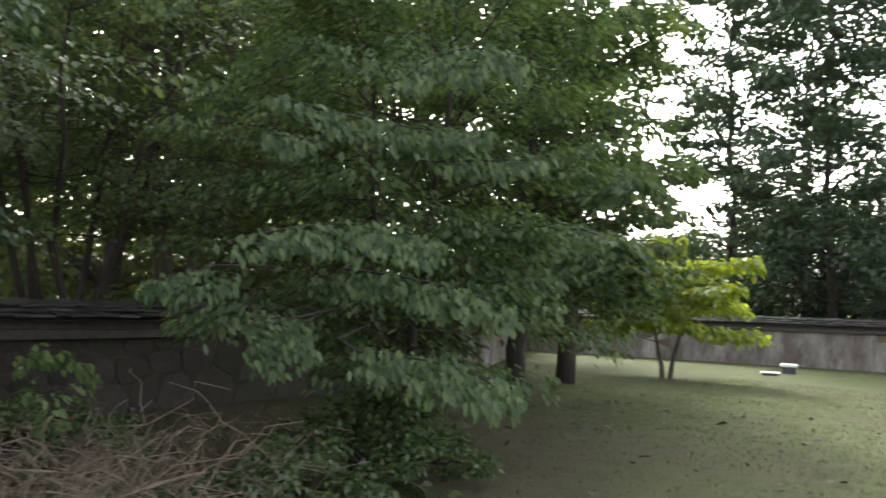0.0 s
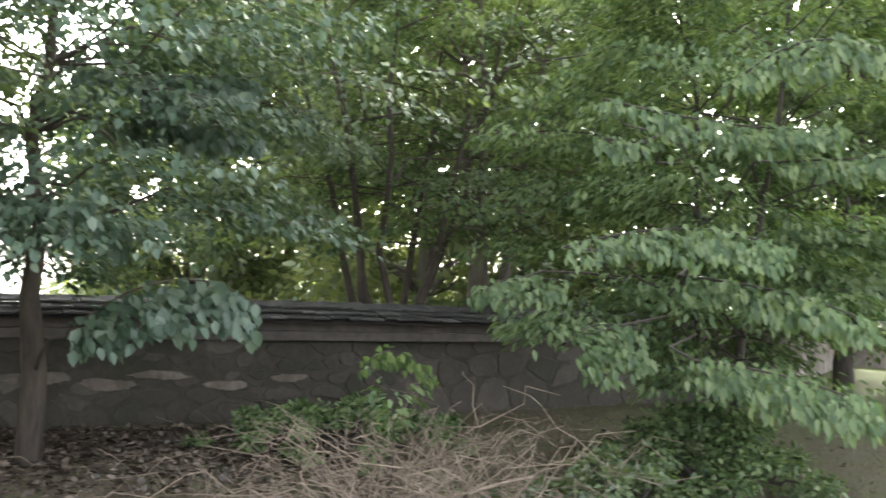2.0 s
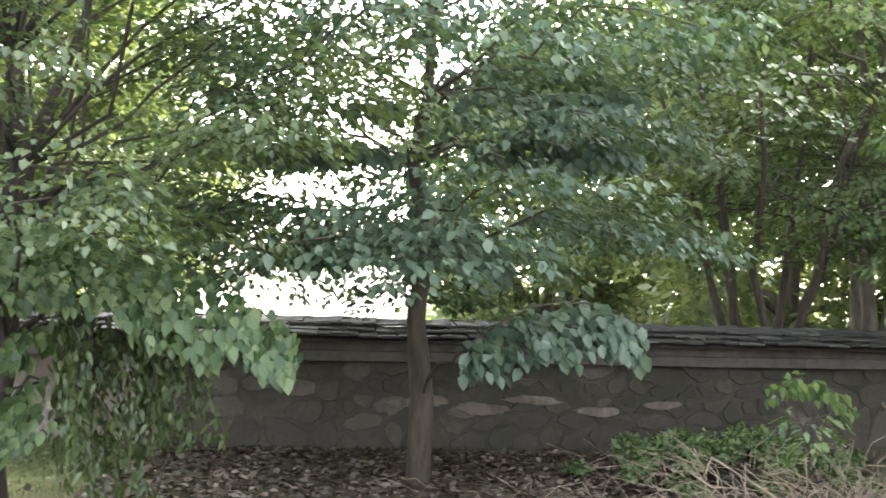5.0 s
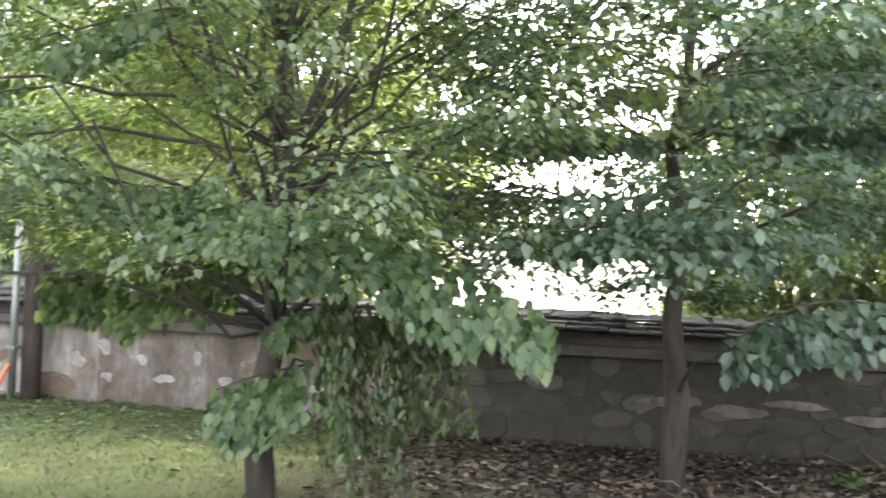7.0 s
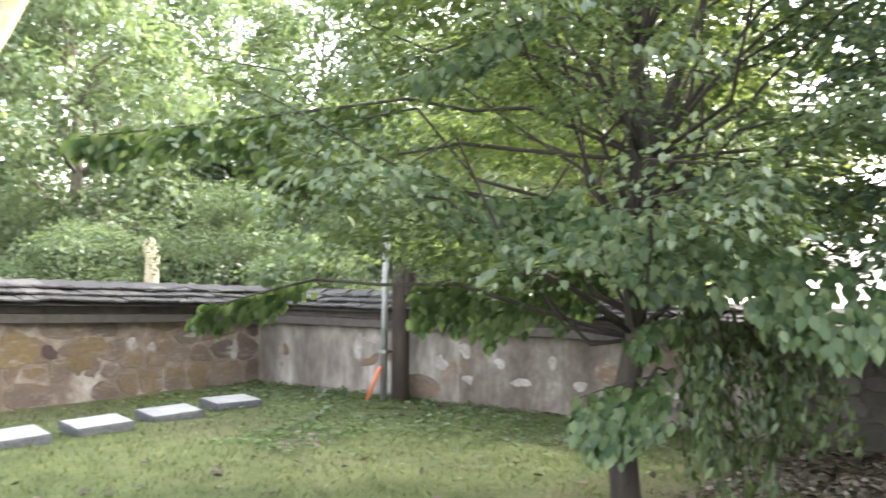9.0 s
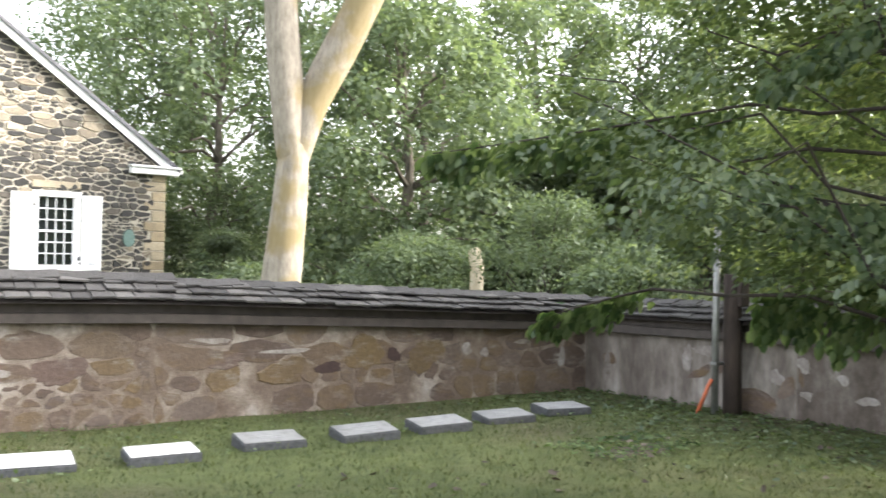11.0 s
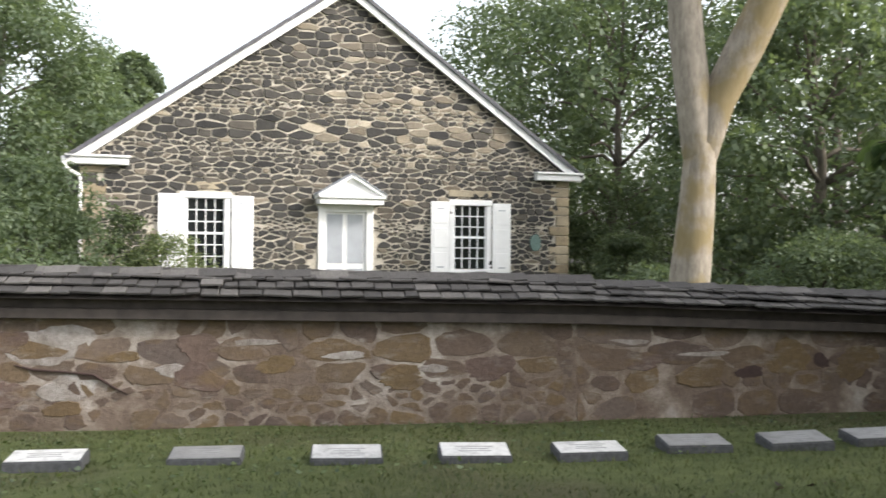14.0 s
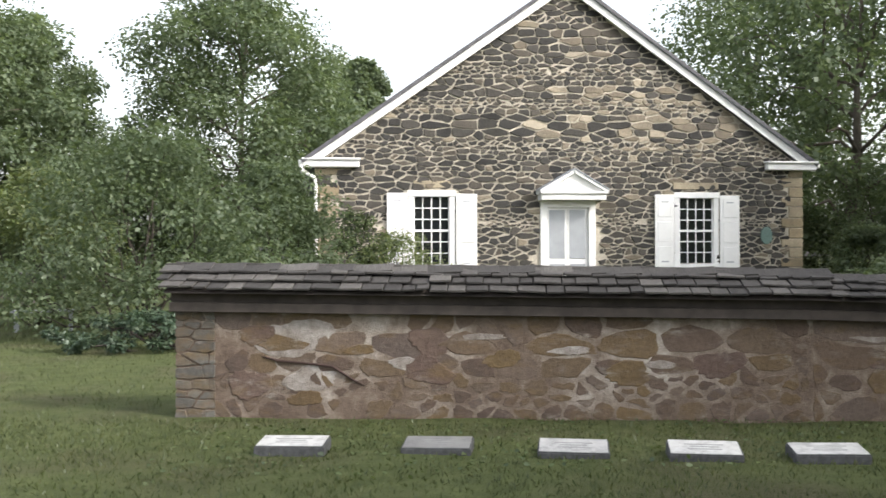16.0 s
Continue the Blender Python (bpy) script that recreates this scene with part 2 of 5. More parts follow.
def mortar_mat(name, stops, scale=2.0, streak=1.0):
    n = Nodes(name, 0.95)
    v = n.coords((1, 1, streak), world=True)
    a, b, c = n.noise(v, scale, 6, 0.65), n.noise(v, scale * 8, 6, 0.7), n.noise(v, scale * 40, 4)
    col = n.ramp(a, stops)
    col = n.mix(0.5, col, n.ramp(b, [(0.3, (0.5, 0.47, 0.45)), (0.7, (1.05, 1.03, 1.0))]), "MULTIPLY")
    n.color(col)
    mx = n.node("Math", operation="ADD")
    n.link(b, mx.inputs[0]), n.link(c, mx.inputs[1])
    n.bump(mx.outputs[0], 0.6, 0.015)
    return n.mat


SOIL = ground_mat()
LIME = [(0.3, (0.12, 0.085, 0.065)), (0.45, (0.17, 0.125, 0.1)), (0.56, (0.25, 0.215, 0.19)), (0.7, (0.46, 0.43, 0.4))]
MORTAR_WALL = mortar_mat("smeared_mortar", [(0.36, (0.135, 0.1, 0.078)), (0.47, (0.19, 0.145, 0.115)), (0.57, (0.29, 0.245, 0.21)), (0.72, (0.48, 0.44, 0.4))], 1.7)
MORTAR_CHURCH = mortar_mat("cream_mortar", [(0.3, (0.38, 0.35, 0.3)), (0.5, (0.52, 0.48, 0.41)), (0.7, (0.64, 0.585, 0.49))])
STONE_WALL = stone_mat("brown_rubble", [(0.0, (0.115, 0.082, 0.068)), (0.35, (0.15, 0.108, 0.084)), (0.6, (0.185, 0.128, 0.068)), (0.8, (0.145, 0.112, 0.098)), (1.0, (0.2, 0.15, 0.118))], 0.9, LIME)
PLASTER = mortar_mat("pale_lime_plaster", [(0.32, (0.15, 0.12, 0.1)), (0.47, (0.27, 0.24, 0.22)), (0.58, (0.36, 0.33, 0.31)), (0.72, (0.46, 0.43, 0.41))], 3.0)
DARK_STONE = plain("dark_red_stone", (0.05, 0.03, 0.026), 0.9, 0.3, 14)
OCHRE = stone_mat("ochre_stone", [(0.0, (0.15, 0.1, 0.055)), (0.5, (0.18, 0.125, 0.062)), (1.0, (0.13, 0.09, 0.06))], 0.9, LIME)
PURPLE = stone_mat("purple_brown_stone", [(0.0, (0.13, 0.088, 0.075)), (1.0, (0.165, 0.115, 0.095))], 0.9, LIME)
GREY_LEDGE = stone_mat("grey_ledge_stone", [(0.0, (0.1, 0.095, 0.09)), (1.0, (0.2, 0.19, 0.175))], 0.9, LIME)
# green algae plus the trees' deep shade, both put into these dark colours
MORTAR_MOSSY_SHADE = mortar_mat("mossy_shade_mortar", [(0.3, (0.022, 0.024, 0.015)), (0.5, (0.04, 0.035, 0.026)), (0.62, (0.058, 0.048, 0.04)), (0.76, (0.14, 0.125, 0.11))], 1.2)
STONE_MOSSY_SHADE = stone_mat("mossy_shade_rubble", [(0.0, (0.035, 0.033, 0.023)), (0.6, (0.055, 0.045, 0.036)), (1.0, (0.1, 0.085, 0.072))], 0.9)
MORTAR_GREY = mortar_mat("streaked_grey_mortar", [(0.3, (0.1, 0.083, 0.07)), (0.45, (0.17, 0.145, 0.125)), (0.57, (0.27, 0.24, 0.215)), (0.72, (0.45, 0.42, 0.39))], 1.9, 0.35)
MORTAR_MID = mortar_mat("stained_brown_mortar", [(0.34, (0.075, 0.06, 0.048)), (0.5, (0.13, 0.107, 0.09)), (0.62, (0.19, 0.165, 0.145)), (0.74, (0.4, 0.37, 0.34))], 2.2, 0.6)
STONE_CHURCH = stone_mat("dark_fieldstone", [(0.0, (0.036, 0.035, 0.035)), (0.45, (0.058, 0.055, 0.051)), (0.8, (0.085, 0.077, 0.068)), (0.95, (0.125, 0.108, 0.088)), (1.0, (0.24, 0.2, 0.15))])
STONE_SANDY = stone_mat("sandy_fieldstone", [(0.0, (0.2, 0.168, 0.13)), (0.6, (0.32, 0.275, 0.21)), (1.0, (0.46, 0.405, 0.32))])
QUOIN = stone_mat("sandy_quoin", [(0.0, (0.36, 0.29, 0.19)), (1.0, (0.46, 0.4, 0.3))])


def shingle_mat():
    n = Nodes("weathered_shingle", 0.85)
    info = n.node("ObjectInfo").outputs["Random"]
    base = n.ramp(info, [(0.0, (0.03, 0.028, 0.027)), (0.7, (0.055, 0.052, 0.05)), (1.0, (0.105, 0.1, 0.095))])
    v = n.coords((1, 0.12, 1))
    g = n.noise(v, 55, 6, 0.7)
    n.color(n.mix(0.6, base, n.ramp(g, [(0.3, (0.3, 0.29, 0.28)), (0.7, (1.5, 1.46, 1.42))]), "MULTIPLY"))
    n.bump(g, 0.8, 0.012)
    return n.mat


SHINGLE = shingle_mat()
FASCIA = plain("weathered_board", (0.06, 0.049, 0.043), 0.85, 0.35, 7, 0, 0.3)


# ---- building helpers ----
def to_mesh(name, verts, faces, mat, smooth=False):
    me = bpy.data.meshes.new(name)
    me.from_pydata([tuple(v) for v in verts], [], [tuple(f) for f in faces])
    me.materials.append(mat)
    if smooth:
        me.polygons.foreach_set("use_smooth", [True] * len(me.polygons))
    me.update()
    return me


def child(name, me, parent=None, label=""):
    ob = new(name, me)
    if parent is not None:
        ob.parent = parent
    if label:
        ob["label"] = label
    return ob


def part(name, bm, material, parent, label=""):
    me = bpy.data.meshes.new(name)
    bm.to_mesh(me)
    bm.free()
    me.materials.append(material)
    return child(name, me, parent, label)


def box_bm(x0, x1, y0, y1, z0, z1, bevel=0.0, bm=None):
    own = bmesh.new()
    bmesh.ops.create_cube(own, size=1.0, matrix=Matrix.Translation(((x0 + x1) / 2, (y0 + y1) / 2, (z0 + z1) / 2)) @ Matrix.Diagonal((x1 - x0, y1 - y0, z1 - z0, 1)))
    if bevel:
        bmesh.ops.bevel(own, geom=own.edges[:], offset=bevel, segments=1, affect="EDGES")
    return own


def box(name, parent, mat, x0, x1, y0, y1, z0, z1, bevel=0.006, label=""):
    return part(name, box_bm(x0, x1, y0, y1, z0, z1, bevel), mat, parent, label)


def base_empty(name, m):
    ob = new(name)
    ob.matrix_world = m
    ob.empty_display_size = 0.2
    return ob


def tube(points, radii, sides=8, wobble=0.0, rng=None):
    """Verts and faces of a tapered limb along points."""
    pts = np.asarray(points, float)
    tan = np.gradient(pts, axis=0)
    tan /= np.linalg.norm(tan, axis=1)[:, None] + 1e-9
    ref = np.array([0.37, 0.91, 0.17])
    a = np.cross(tan, ref)
    a /= np.linalg.norm(a, axis=1)[:, None] + 1e-9
    b = np.cross(tan, a)
    ang = np.linspace(0, 2 * np.pi, sides, endpoint=False)
    rr = np.asarray(radii, float)[:, None] * np.ones(sides)
    if wobble and rng is not None:
        rr = rr * (1 + wobble * rng.normal(size=rr.shape))
    v = pts[:, None] + rr[..., None] * (np.cos(ang)[None, :, None] * a[:, None] + np.sin(ang)[None, :, None] * b[:, None])
    n = len(pts)
    faces = [(i * sides + j, i * sides + (j + 1) % sides, (i + 1) * sides + (j + 1) % sides, (i + 1) * sides + j) for i in range(n - 1) for j in range(sides)]
    faces += [tuple(range(sides))[::-1], tuple((n - 1) * sides + j for j in range(sides))]
    return v.reshape(-1, 3), faces


def bend(a, b, n, sag, rng, rough=0.05):
    """A line from a to b that arches by sag and wanders."""
    a, b = np.asarray(a, float), np.asarray(b, float)
    t = np.linspace(0, 1, n)[:, None]
    p = a + (b - a) * t
    p[:, 2] += (4 * t * (1 - t))[:, 0] * sag
    length = np.linalg.norm(b - a)
    p[1:-1] += rng.normal(size=(n - 2, 3)) * rough * length / n
    return p


class Leaves:
    """Gathers leaves, each two folded halves, and makes one mesh of them."""

    def __init__(self, seed):
        self.rng = np.random.default_rng(seed)
        self.pos, self.way, self.up, self.size = [], [], [], []

    def add(self, pos, way, up, size):
        self.pos.append(pos), self.way.append(way), self.up.append(up), self.size.append(size)

    def spray(self, a, b, width, n, size, droop=0.25, thick=0.05, sag=0.0):
        """A flat, drooping spray of leaves along the line a to b."""
        r = self.rng
        a, b = np.asarray(a, float), np.asarray(b, float)
        ax = b - a
        length = np.linalg.norm(ax)
        ax /= length
        side = np.cross(ax, (0, 0, 1.0))
        side /= np.linalg.norm(side) + 1e-9
        t = r.random(n) ** 0.8
        w = width * np.sin(np.pi * (0.12 + 0.8 * t)) ** 0.7
        s = (r.random(n) * 2 - 1)
        s = np.sign(s) * np.abs(s) ** 0.8
        p = a + ax * (t * length)[:, None] + side * (s * w)[:, None]
        p[:, 2] += r.normal(size=n) * thick - droop * width * s**2 + sag * 4 * t * (1 - t)
        way = ax * (0.5 + 0.5 * r.random(n))[:, None] + side * (s * 1.1)[:, None] + r.normal(size=(n, 3)) * 0.3
        way[:, 2] -= 0.25 + 0.8 * np.abs(s) * droop * 2 + 0.35 * t
        up = np.tile((0, 0, 1.0), (n, 1)) + r.normal(size=(n, 3)) * 0.28
        self.add(p, way, up, size * (0.65 + 0.6 * r.random(n)))

    def drape(self, a, q, e, drop, trunk, size, cover=3.6):
        """Leaves that hang like shingles in a curtain below the arched branch a, q, e, away from the trunk."""
        r = self.rng
        a, q, e = (np.asarray(v, float) for v in (a, q, e))
        length = np.linalg.norm(e - a) * 1.1
        n = int(cover * length * (drop * 0.8 + size * 0.6) / (0.43 * size * size))
        u, v = r.random(n) ** 0.9, r.random(n) ** 0.85
        uu = u[:, None]
        p = a * (1 - uu) ** 2 + q * 2 * uu * (1 - uu) + e * uu**2
        tan = (q - a) * (1 - uu) + (e - q) * uu
        tan /= np.linalg.norm(tan, axis=1)[:, None] + 1e-9
        out = np.cross(tan, (0, 0, 1.0))
        out /= np.linalg.norm(out, axis=1)[:, None] + 1e-9
        if ((p - np.asarray(trunk, float)) * out).sum() < 0:
            out = -out
        hang = drop * (0.3 + 0.7 * np.sin(np.pi * (0.1 + 0.78 * u))) * (1 + 0.16 * np.sin(u * 17 + a[1] * 9) + 0.1 * np.sin(u * 41))
        p = p + out * (0.22 * v * (0.4 + drop))[:, None] + tan * (0.1 * drop * v)[:, None] + r.normal(size=(n, 3)) * (0.025, 0.025, 0.012)
        p[:, 2] -= hang * v * 0.85
        way = tan * (0.2 + 0.3 * r.random(n))[:, None] + out * (0.5 - 0.25 * v)[:, None] + r.normal(size=(n, 3)) * 0.22
        way[:, 2] -= 0.45 + 0.6 * v
        up = out * 0.6 + (0, 0, 0.9) + r.normal(size=(n, 3)) * 0.3
        self.add(p, way, up, size * (0.7 + 0.5 * r.random(n)))

    def clump(self, c, radius, n, size, flat=0.6, tilt=1.1):
        """A loose, flattened clump of leaves round c, thicker at its skin."""
        r = self.rng
        d = r.normal(size=(n, 3))
        d /= np.linalg.norm(d, axis=1)[:, None]
        p = np.asarray(c) + d * (np.asarray(radius) * np.ones(3)) * (r.random(n) ** 0.45)[:, None] * (1, 1, flat)
        way = d * (1, 1, 0.5) + r.normal(size=(n, 3)) * 0.5
        way[:, 2] -= 0.35
        up = np.tile((0, 0, 0.7), (n, 1)) + d * tilt + r.normal(size=(n, 3)) * 0.3
        self.add(p, way, up, size * (0.6 + 0.7 * r.random(n)))

    def mesh(self, name, mat, slim=0.31, fold=0.25, simple=False):
        """simple: one blade of four corners for each leaf, for far or tiny ones."""
        p, way, up = np.concatenate(self.pos), np.concatenate(self.way), np.concatenate(self.up)
        s = np.concatenate(self.size)[:, None]
        way /= np.linalg.norm(way, axis=1)[:, None] + 1e-9
        side = np.cross(way, up)
        side /= np.linalg.norm(side, axis=1)[:, None] + 1e-9
        nor = np.cross(side, way)
        rows = []
        outline = ((0, 0, 0), (0.42, -slim, 0), (1, 0, -0.06), (0.42, slim, 0)) if simple else ((0, 0, 0), (0.3, -slim, fold * slim), (0.68, -slim * 0.78, fold * slim * 0.6), (1, 0, -0.06), (0.68, slim * 0.78, fold * slim * 0.6), (0.3, slim, fold * slim))
        for along, across, lift in outline:
            rows.append(p + s * (way * along + side * across + nor * lift))
        v = np.stack(rows, 1).reshape(-1, 3)
        n = len(p)
        k = np.arange(n)[:, None] * len(outline)
        f = (k + (0, 1, 2, 3)) if simple else np.concatenate([k + (0, 1, 2, 3), k + (0, 3, 4, 5)], 1).reshape(-1, 4)
        me = bpy.data.meshes.new(name)
        me.vertices.add(len(v)), me.loops.add(f.size), me.polygons.add(len(f))
        me.vertices.foreach_set("co", v.astype(np.float32).ravel())
        me.loops.foreach_set("vertex_index", f.astype(np.int32).ravel())
        me.polygons.foreach_set("loop_start", np.arange(0, f.size, 4, dtype=np.int32))
        me.update(calc_edges=True)
        me.materials.append(mat)
        return me


def ground_z(x, y):
    """Level round the graves, falling gently to the south-east and steeply beyond the east wall."""
    s = np.asarray(x) * 0.6 - np.asarray(y) * 0.8
    k = np.clip(s - 8.0, 0, None)
    east = np.clip((np.asarray(x) - 11.6) / 12, 0, 1)
    band = np.clip((7.5 - np.asarray(y)) / 5, 0, 1) * np.clip((np.asarray(y) + 9) / 5, 0, 1)
    return -0.042 * k * k / (k + 3.0) - 6.0 * east * east * (3 - 2 * east) * band


# ---- ground ----
def build_ground():
    fine = np.unique(np.concatenate([np.linspace(-14, 26, 81), np.linspace(-400, -14, 20), np.linspace(26, 400, 20)]))
    ys = np.unique(np.concatenate([np.linspace(-32, 14, 93), np.linspace(-400, -32, 20), np.linspace(14, 400, 20)]))
    X, Y = np.meshgrid(fine, ys)
    Z = ground_z(np.clip(X, -60, 60), np.clip(Y, -60, 60))
    rng = np.random.default_rng(2)
    near = (np.abs(X - 6) < 20) & (np.abs(Y + 9) < 23)
    Z = Z + near * rng.normal(size=Z.shape) * 0.008
    n = len(fine)
    v = np.stack([X, Y, Z], -1).reshape(-1, 3)
    f = [(r * n + c, r * n + c + 1, (r + 1) * n + c + 1, (r + 1) * n + c) for r in range(len(ys) - 1) for c in range(n - 1)]
    ob = new("ground", to_mesh("ground", v, f, SOIL, True))
    return tagged(ob, "mown green lawn with worn brown soil under trees", "ground", kind="structure")


ground = build_ground()


# ---- rubble stones ----
def clip_poly(poly, nx, ny, d):
    """The part of a polygon where nx * x + ny * y <= d."""
    out = []
    for i, (x, y) in enumerate(poly):
        x2, y2 = poly[(i + 1) % len(poly)]
        a, b = nx * x + ny * y - d, nx * x2 + ny * y2 - d
        if a <= 0:
            out.append((x, y))
        if a * b < 0:
            k = a / (a - b)
            out.append((x + (x2 - x) * k, y + (y2 - y) * k))
    return out


def rubble(x0, x1, z0, z1, size, stretch, joint, rng, keep=None, soft=0.14):
    """Irregular stones in wandering courses that fill a rectangle, as ragged polygons."""
    pts = []
    z = z0 + size * 0.3
    while z < z1:
        ch = size * rng.choice([0.45, 0.65, 0.9, 1.1, 1.4])
        x = x0 - rng.random() * size
        while x < x1 + size:
            w = ch * stretch * rng.choice([0.5, 0.7, 1.0, 1.3, 1.8])
            pts.append((x + w / 2, z + ch / 2 + rng.normal() * 0.16 * size + 0.12 * size * math.sin(x * 1.7)))
            x += w
        z += ch
    pts = np.array(pts)
    q = pts / (stretch, 1.0)
    out = []
    for i, (px, pz) in enumerate(pts):
        if keep and not keep(px, pz):
            continue
        d2 = ((q - q[i]) ** 2).sum(1)
        poly = [(x0, z0), (x1, z0), (x1, z1), (x0, z1)]
        for j in np.argsort(d2)[1:24]:
            # halfway plane in the stretched measure
            nx, nz = (q[j] - q[i]) / (stretch, 1.0)
            mid = (q[j] + q[i]) / 2 * (stretch, 1.0)
            ln = math.hypot(nx, nz) + 1e-9
            poly = clip_poly(poly, nx / ln, nz / ln, (nx * mid[0] + nz * mid[1]) / ln - joint * (0.2 + 0.8 * rng.random()))
            if len(poly) < 3:
                break
        if len(poly) < 3:
            continue
        p = np.array(poly)
        nxt = np.roll(p, -1, 0)
        p = np.stack([p * (1 - soft) + nxt * soft, p * 0.5 + nxt * 0.5, p * soft + nxt * (1 - soft)], 1).reshape(-1, 2)
        p = p + rng.normal(size=p.shape) * joint * 0.22
        area = 0.5 * abs((p[:, 0] * np.roll(p[:, 1], -1) - p[:, 1] * np.roll(p[:, 0], -1)).sum())
        if area > size * size * 0.1 and np.ptp(p[:, 0]) < size * stretch * 3.2:
            out.append(p)
    return out


def stone_verts(p, depth, rng, tilt=0.012):
    """A stone: skirt at the mortar, rounded face standing proud; local x, -y out, z."""
    c = p.mean(0)
    n = len(p)
    inner = c + (p - c) * 0.93
    face = depth * (0.7 + 0.5 * rng.random())
    tx, tz = rng.normal() * tilt, rng.normal() * tilt
    v = [(x, 0.012, z) for x, z in p] + [(x, -face * 0.6, z) for x, z in p] + [(x, -face - tx * (x - c[0]) * 4 - tz * (z - c[1]) * 4, z) for x, z in inner]
    f = [(i, (i + 1) % n, n + (i + 1) % n, n + i) for i in range(n)] + [(n + i, n + (i + 1) % n, 2 * n + (i + 1) % n, 2 * n + i) for i in range(n)]
    f.append(tuple(2 * n + i for i in range(n)))
    return v, f


def lay_stones(polys, parent, depth, mat, rng, single, name="stone", m=None, tilt=0.012):
    """The stones for which single(p) holds become parts, the others one joined part."""
    allv, allf = [], []
    count = 0
    for p in polys:
        v, f = stone_verts(p, depth, rng, tilt)
        if m is not None:
            v = [tuple(m @ Vector(q)) for q in v]
        c = p.mean(0)
        if count < 300 and single(c[0], c[1]):
            child(name, to_mesh(name, v, f, mat), parent)
            count += 1
        else:
            k = len(allv)
            allv += v
            allf += [tuple(i + k for i in q) for q in f]
    if allv:
        tagged(child(name + "s_joined", to_mesh(name + "s_joined", allv, allf, mat), parent), kind="stuff")


# ---- churchyard wall ----
def wall_run(name, a, b, eave_a, eave_b, label, seed, stone_size, parts, rise=0.21, zdrop=0.45, body=None, share=0.97):
    """One straight run of wall with stones, boards and a shingled coping. Its yard face looks to the right of the line b to a."""
    a, b = Vector((*a, 0)), Vector((*b, 0))
    run = b - a
    length = run.length
    ang = math.atan2(run.y, run.x)
    m = Matrix.Translation(a) @ Matrix.Rotation(ang, 4, "Z")
    rng = np.random.default_rng(seed)
    thick = 0.45
    steps = max(2, int(length / 1.0))
    ob = new(name)
    za, zb = float(ground_z(a.x, a.y)), float(ground_z(b.x, b.y))
    zf = lambda x: za + (zb - za) * x / length  # noqa: E731
    ef = lambda x: eave_a + (eave_b - eave_a) * x / length  # noqa: E731
    verts, faces = [], []
    for i in range(steps + 1):
        x = length * i / steps
        e, z = ef(x) + 0.06, zf(x) - zdrop
        verts += [(x, 0, z), (x, 0, e), (x, thick, e), (x, thick, z)]
    for i in range(steps):
        k = 4 * i
        faces += [(k, k + 4, k + 5, k + 1), (k + 1, k + 5, k + 6, k + 2), (k + 2, k + 6, k + 7, k + 3)]
    faces += [(0, 1, 2, 3), (4 * steps + 3, 4 * steps + 2, 4 * steps + 1, 4 * steps)]
    me = to_mesh(name, verts, faces, body or MORTAR_WALL)
    bpy.data.objects.remove(ob)
    ob = tagged(new(name, me), label, "wall", kind="structure")
    ob.matrix_world = m
    # stones, laid level and then sheared to the run of the ground
    top = max(eave_a - za, eave_b - zb)
    polys = rubble(0.02, length - 0.02, 0.0, top, stone_size, 1.7, 0.03, rng, lambda px, pz: pz < ef(px) - zf(px) - 0.02 and (px > 0.36 or name != "wall_north") and rng.random() < share, 0.24)
    sheared = []
    for p in polys:
        q = p.copy()
        x = p[:, 0].mean()
        q[:, 1] = p[:, 1] + zf(x)
        q[:, 1] = np.minimum(q[:, 1], ef(x) - 0.01)
        sheared.append(q)
    lay_stones(sheared, ob, 0.016 if body is MORTAR_MOSSY_SHADE else 0.005, STONE_MOSSY_SHADE if body is MORTAR_MOSSY_SHADE else STONE_WALL, rng, (lambda x, z: True) if parts else (lambda x, z: False), tilt=0.003)
    if name == "wall_north":
        ends = rubble(-0.01, 0.36, -0.05, eave_a - 0.04, 0.1, 2.6, 0.012, rng, None, 0.1)
        lay_stones(ends, ob, 0.014, GREY_LEDGE, rng, lambda x, z: True, "end_stone")
    # eave boards
    slope = math.atan2(eave_b - eave_a, length)
    for k, (y0, y1, z0, z1) in enumerate(((-0.1, -0.06, -0.03, 0.06), (-0.055, -0.015, 0.06, 0.15), (thick + 0.06, thick + 0.1, -0.03, 0.14), (-0.013, thick + 0.058, 0.1, 0.13))):
        bm = box_bm(-0.04, length + 0.04, y0, y1, z0, z1, 0.006)
        brd = part("eave_board", bm, FASCIA, ob)
        brd.matrix_local = Matrix.Translation((0, 0, eave_a)) @ Matrix.Rotation(-slope, 4, "Y")
    # coping: a ridged core under three courses of shingles on either slope
    half = thick / 2 + 0.22
    core_v, core_f = [], []
    for x in (-0.06, length + 0.06):
        e = ef(x) + 0.145
        core_v += [(x, thick / 2 - half + 0.03, e), (x, thick / 2 + half - 0.03, e), (x, thick / 2, e + rise - 0.03)]
    core_f = [(0, 1, 2), (5, 4, 3), (0, 2, 5, 3), (2, 1, 4, 5), (1, 0, 3, 4)]
    core = child("coping_core", to_mesh("coping_core", core_v, core_f, FASCIA), ob)
    core["label"] = "weathered boards below the coping shingles"
    pitch = math.atan2(rise, half)
    sl = math.hypot(rise, half)
    widths = (0.11, 0.15, 0.19, 0.24)
    meshes = []
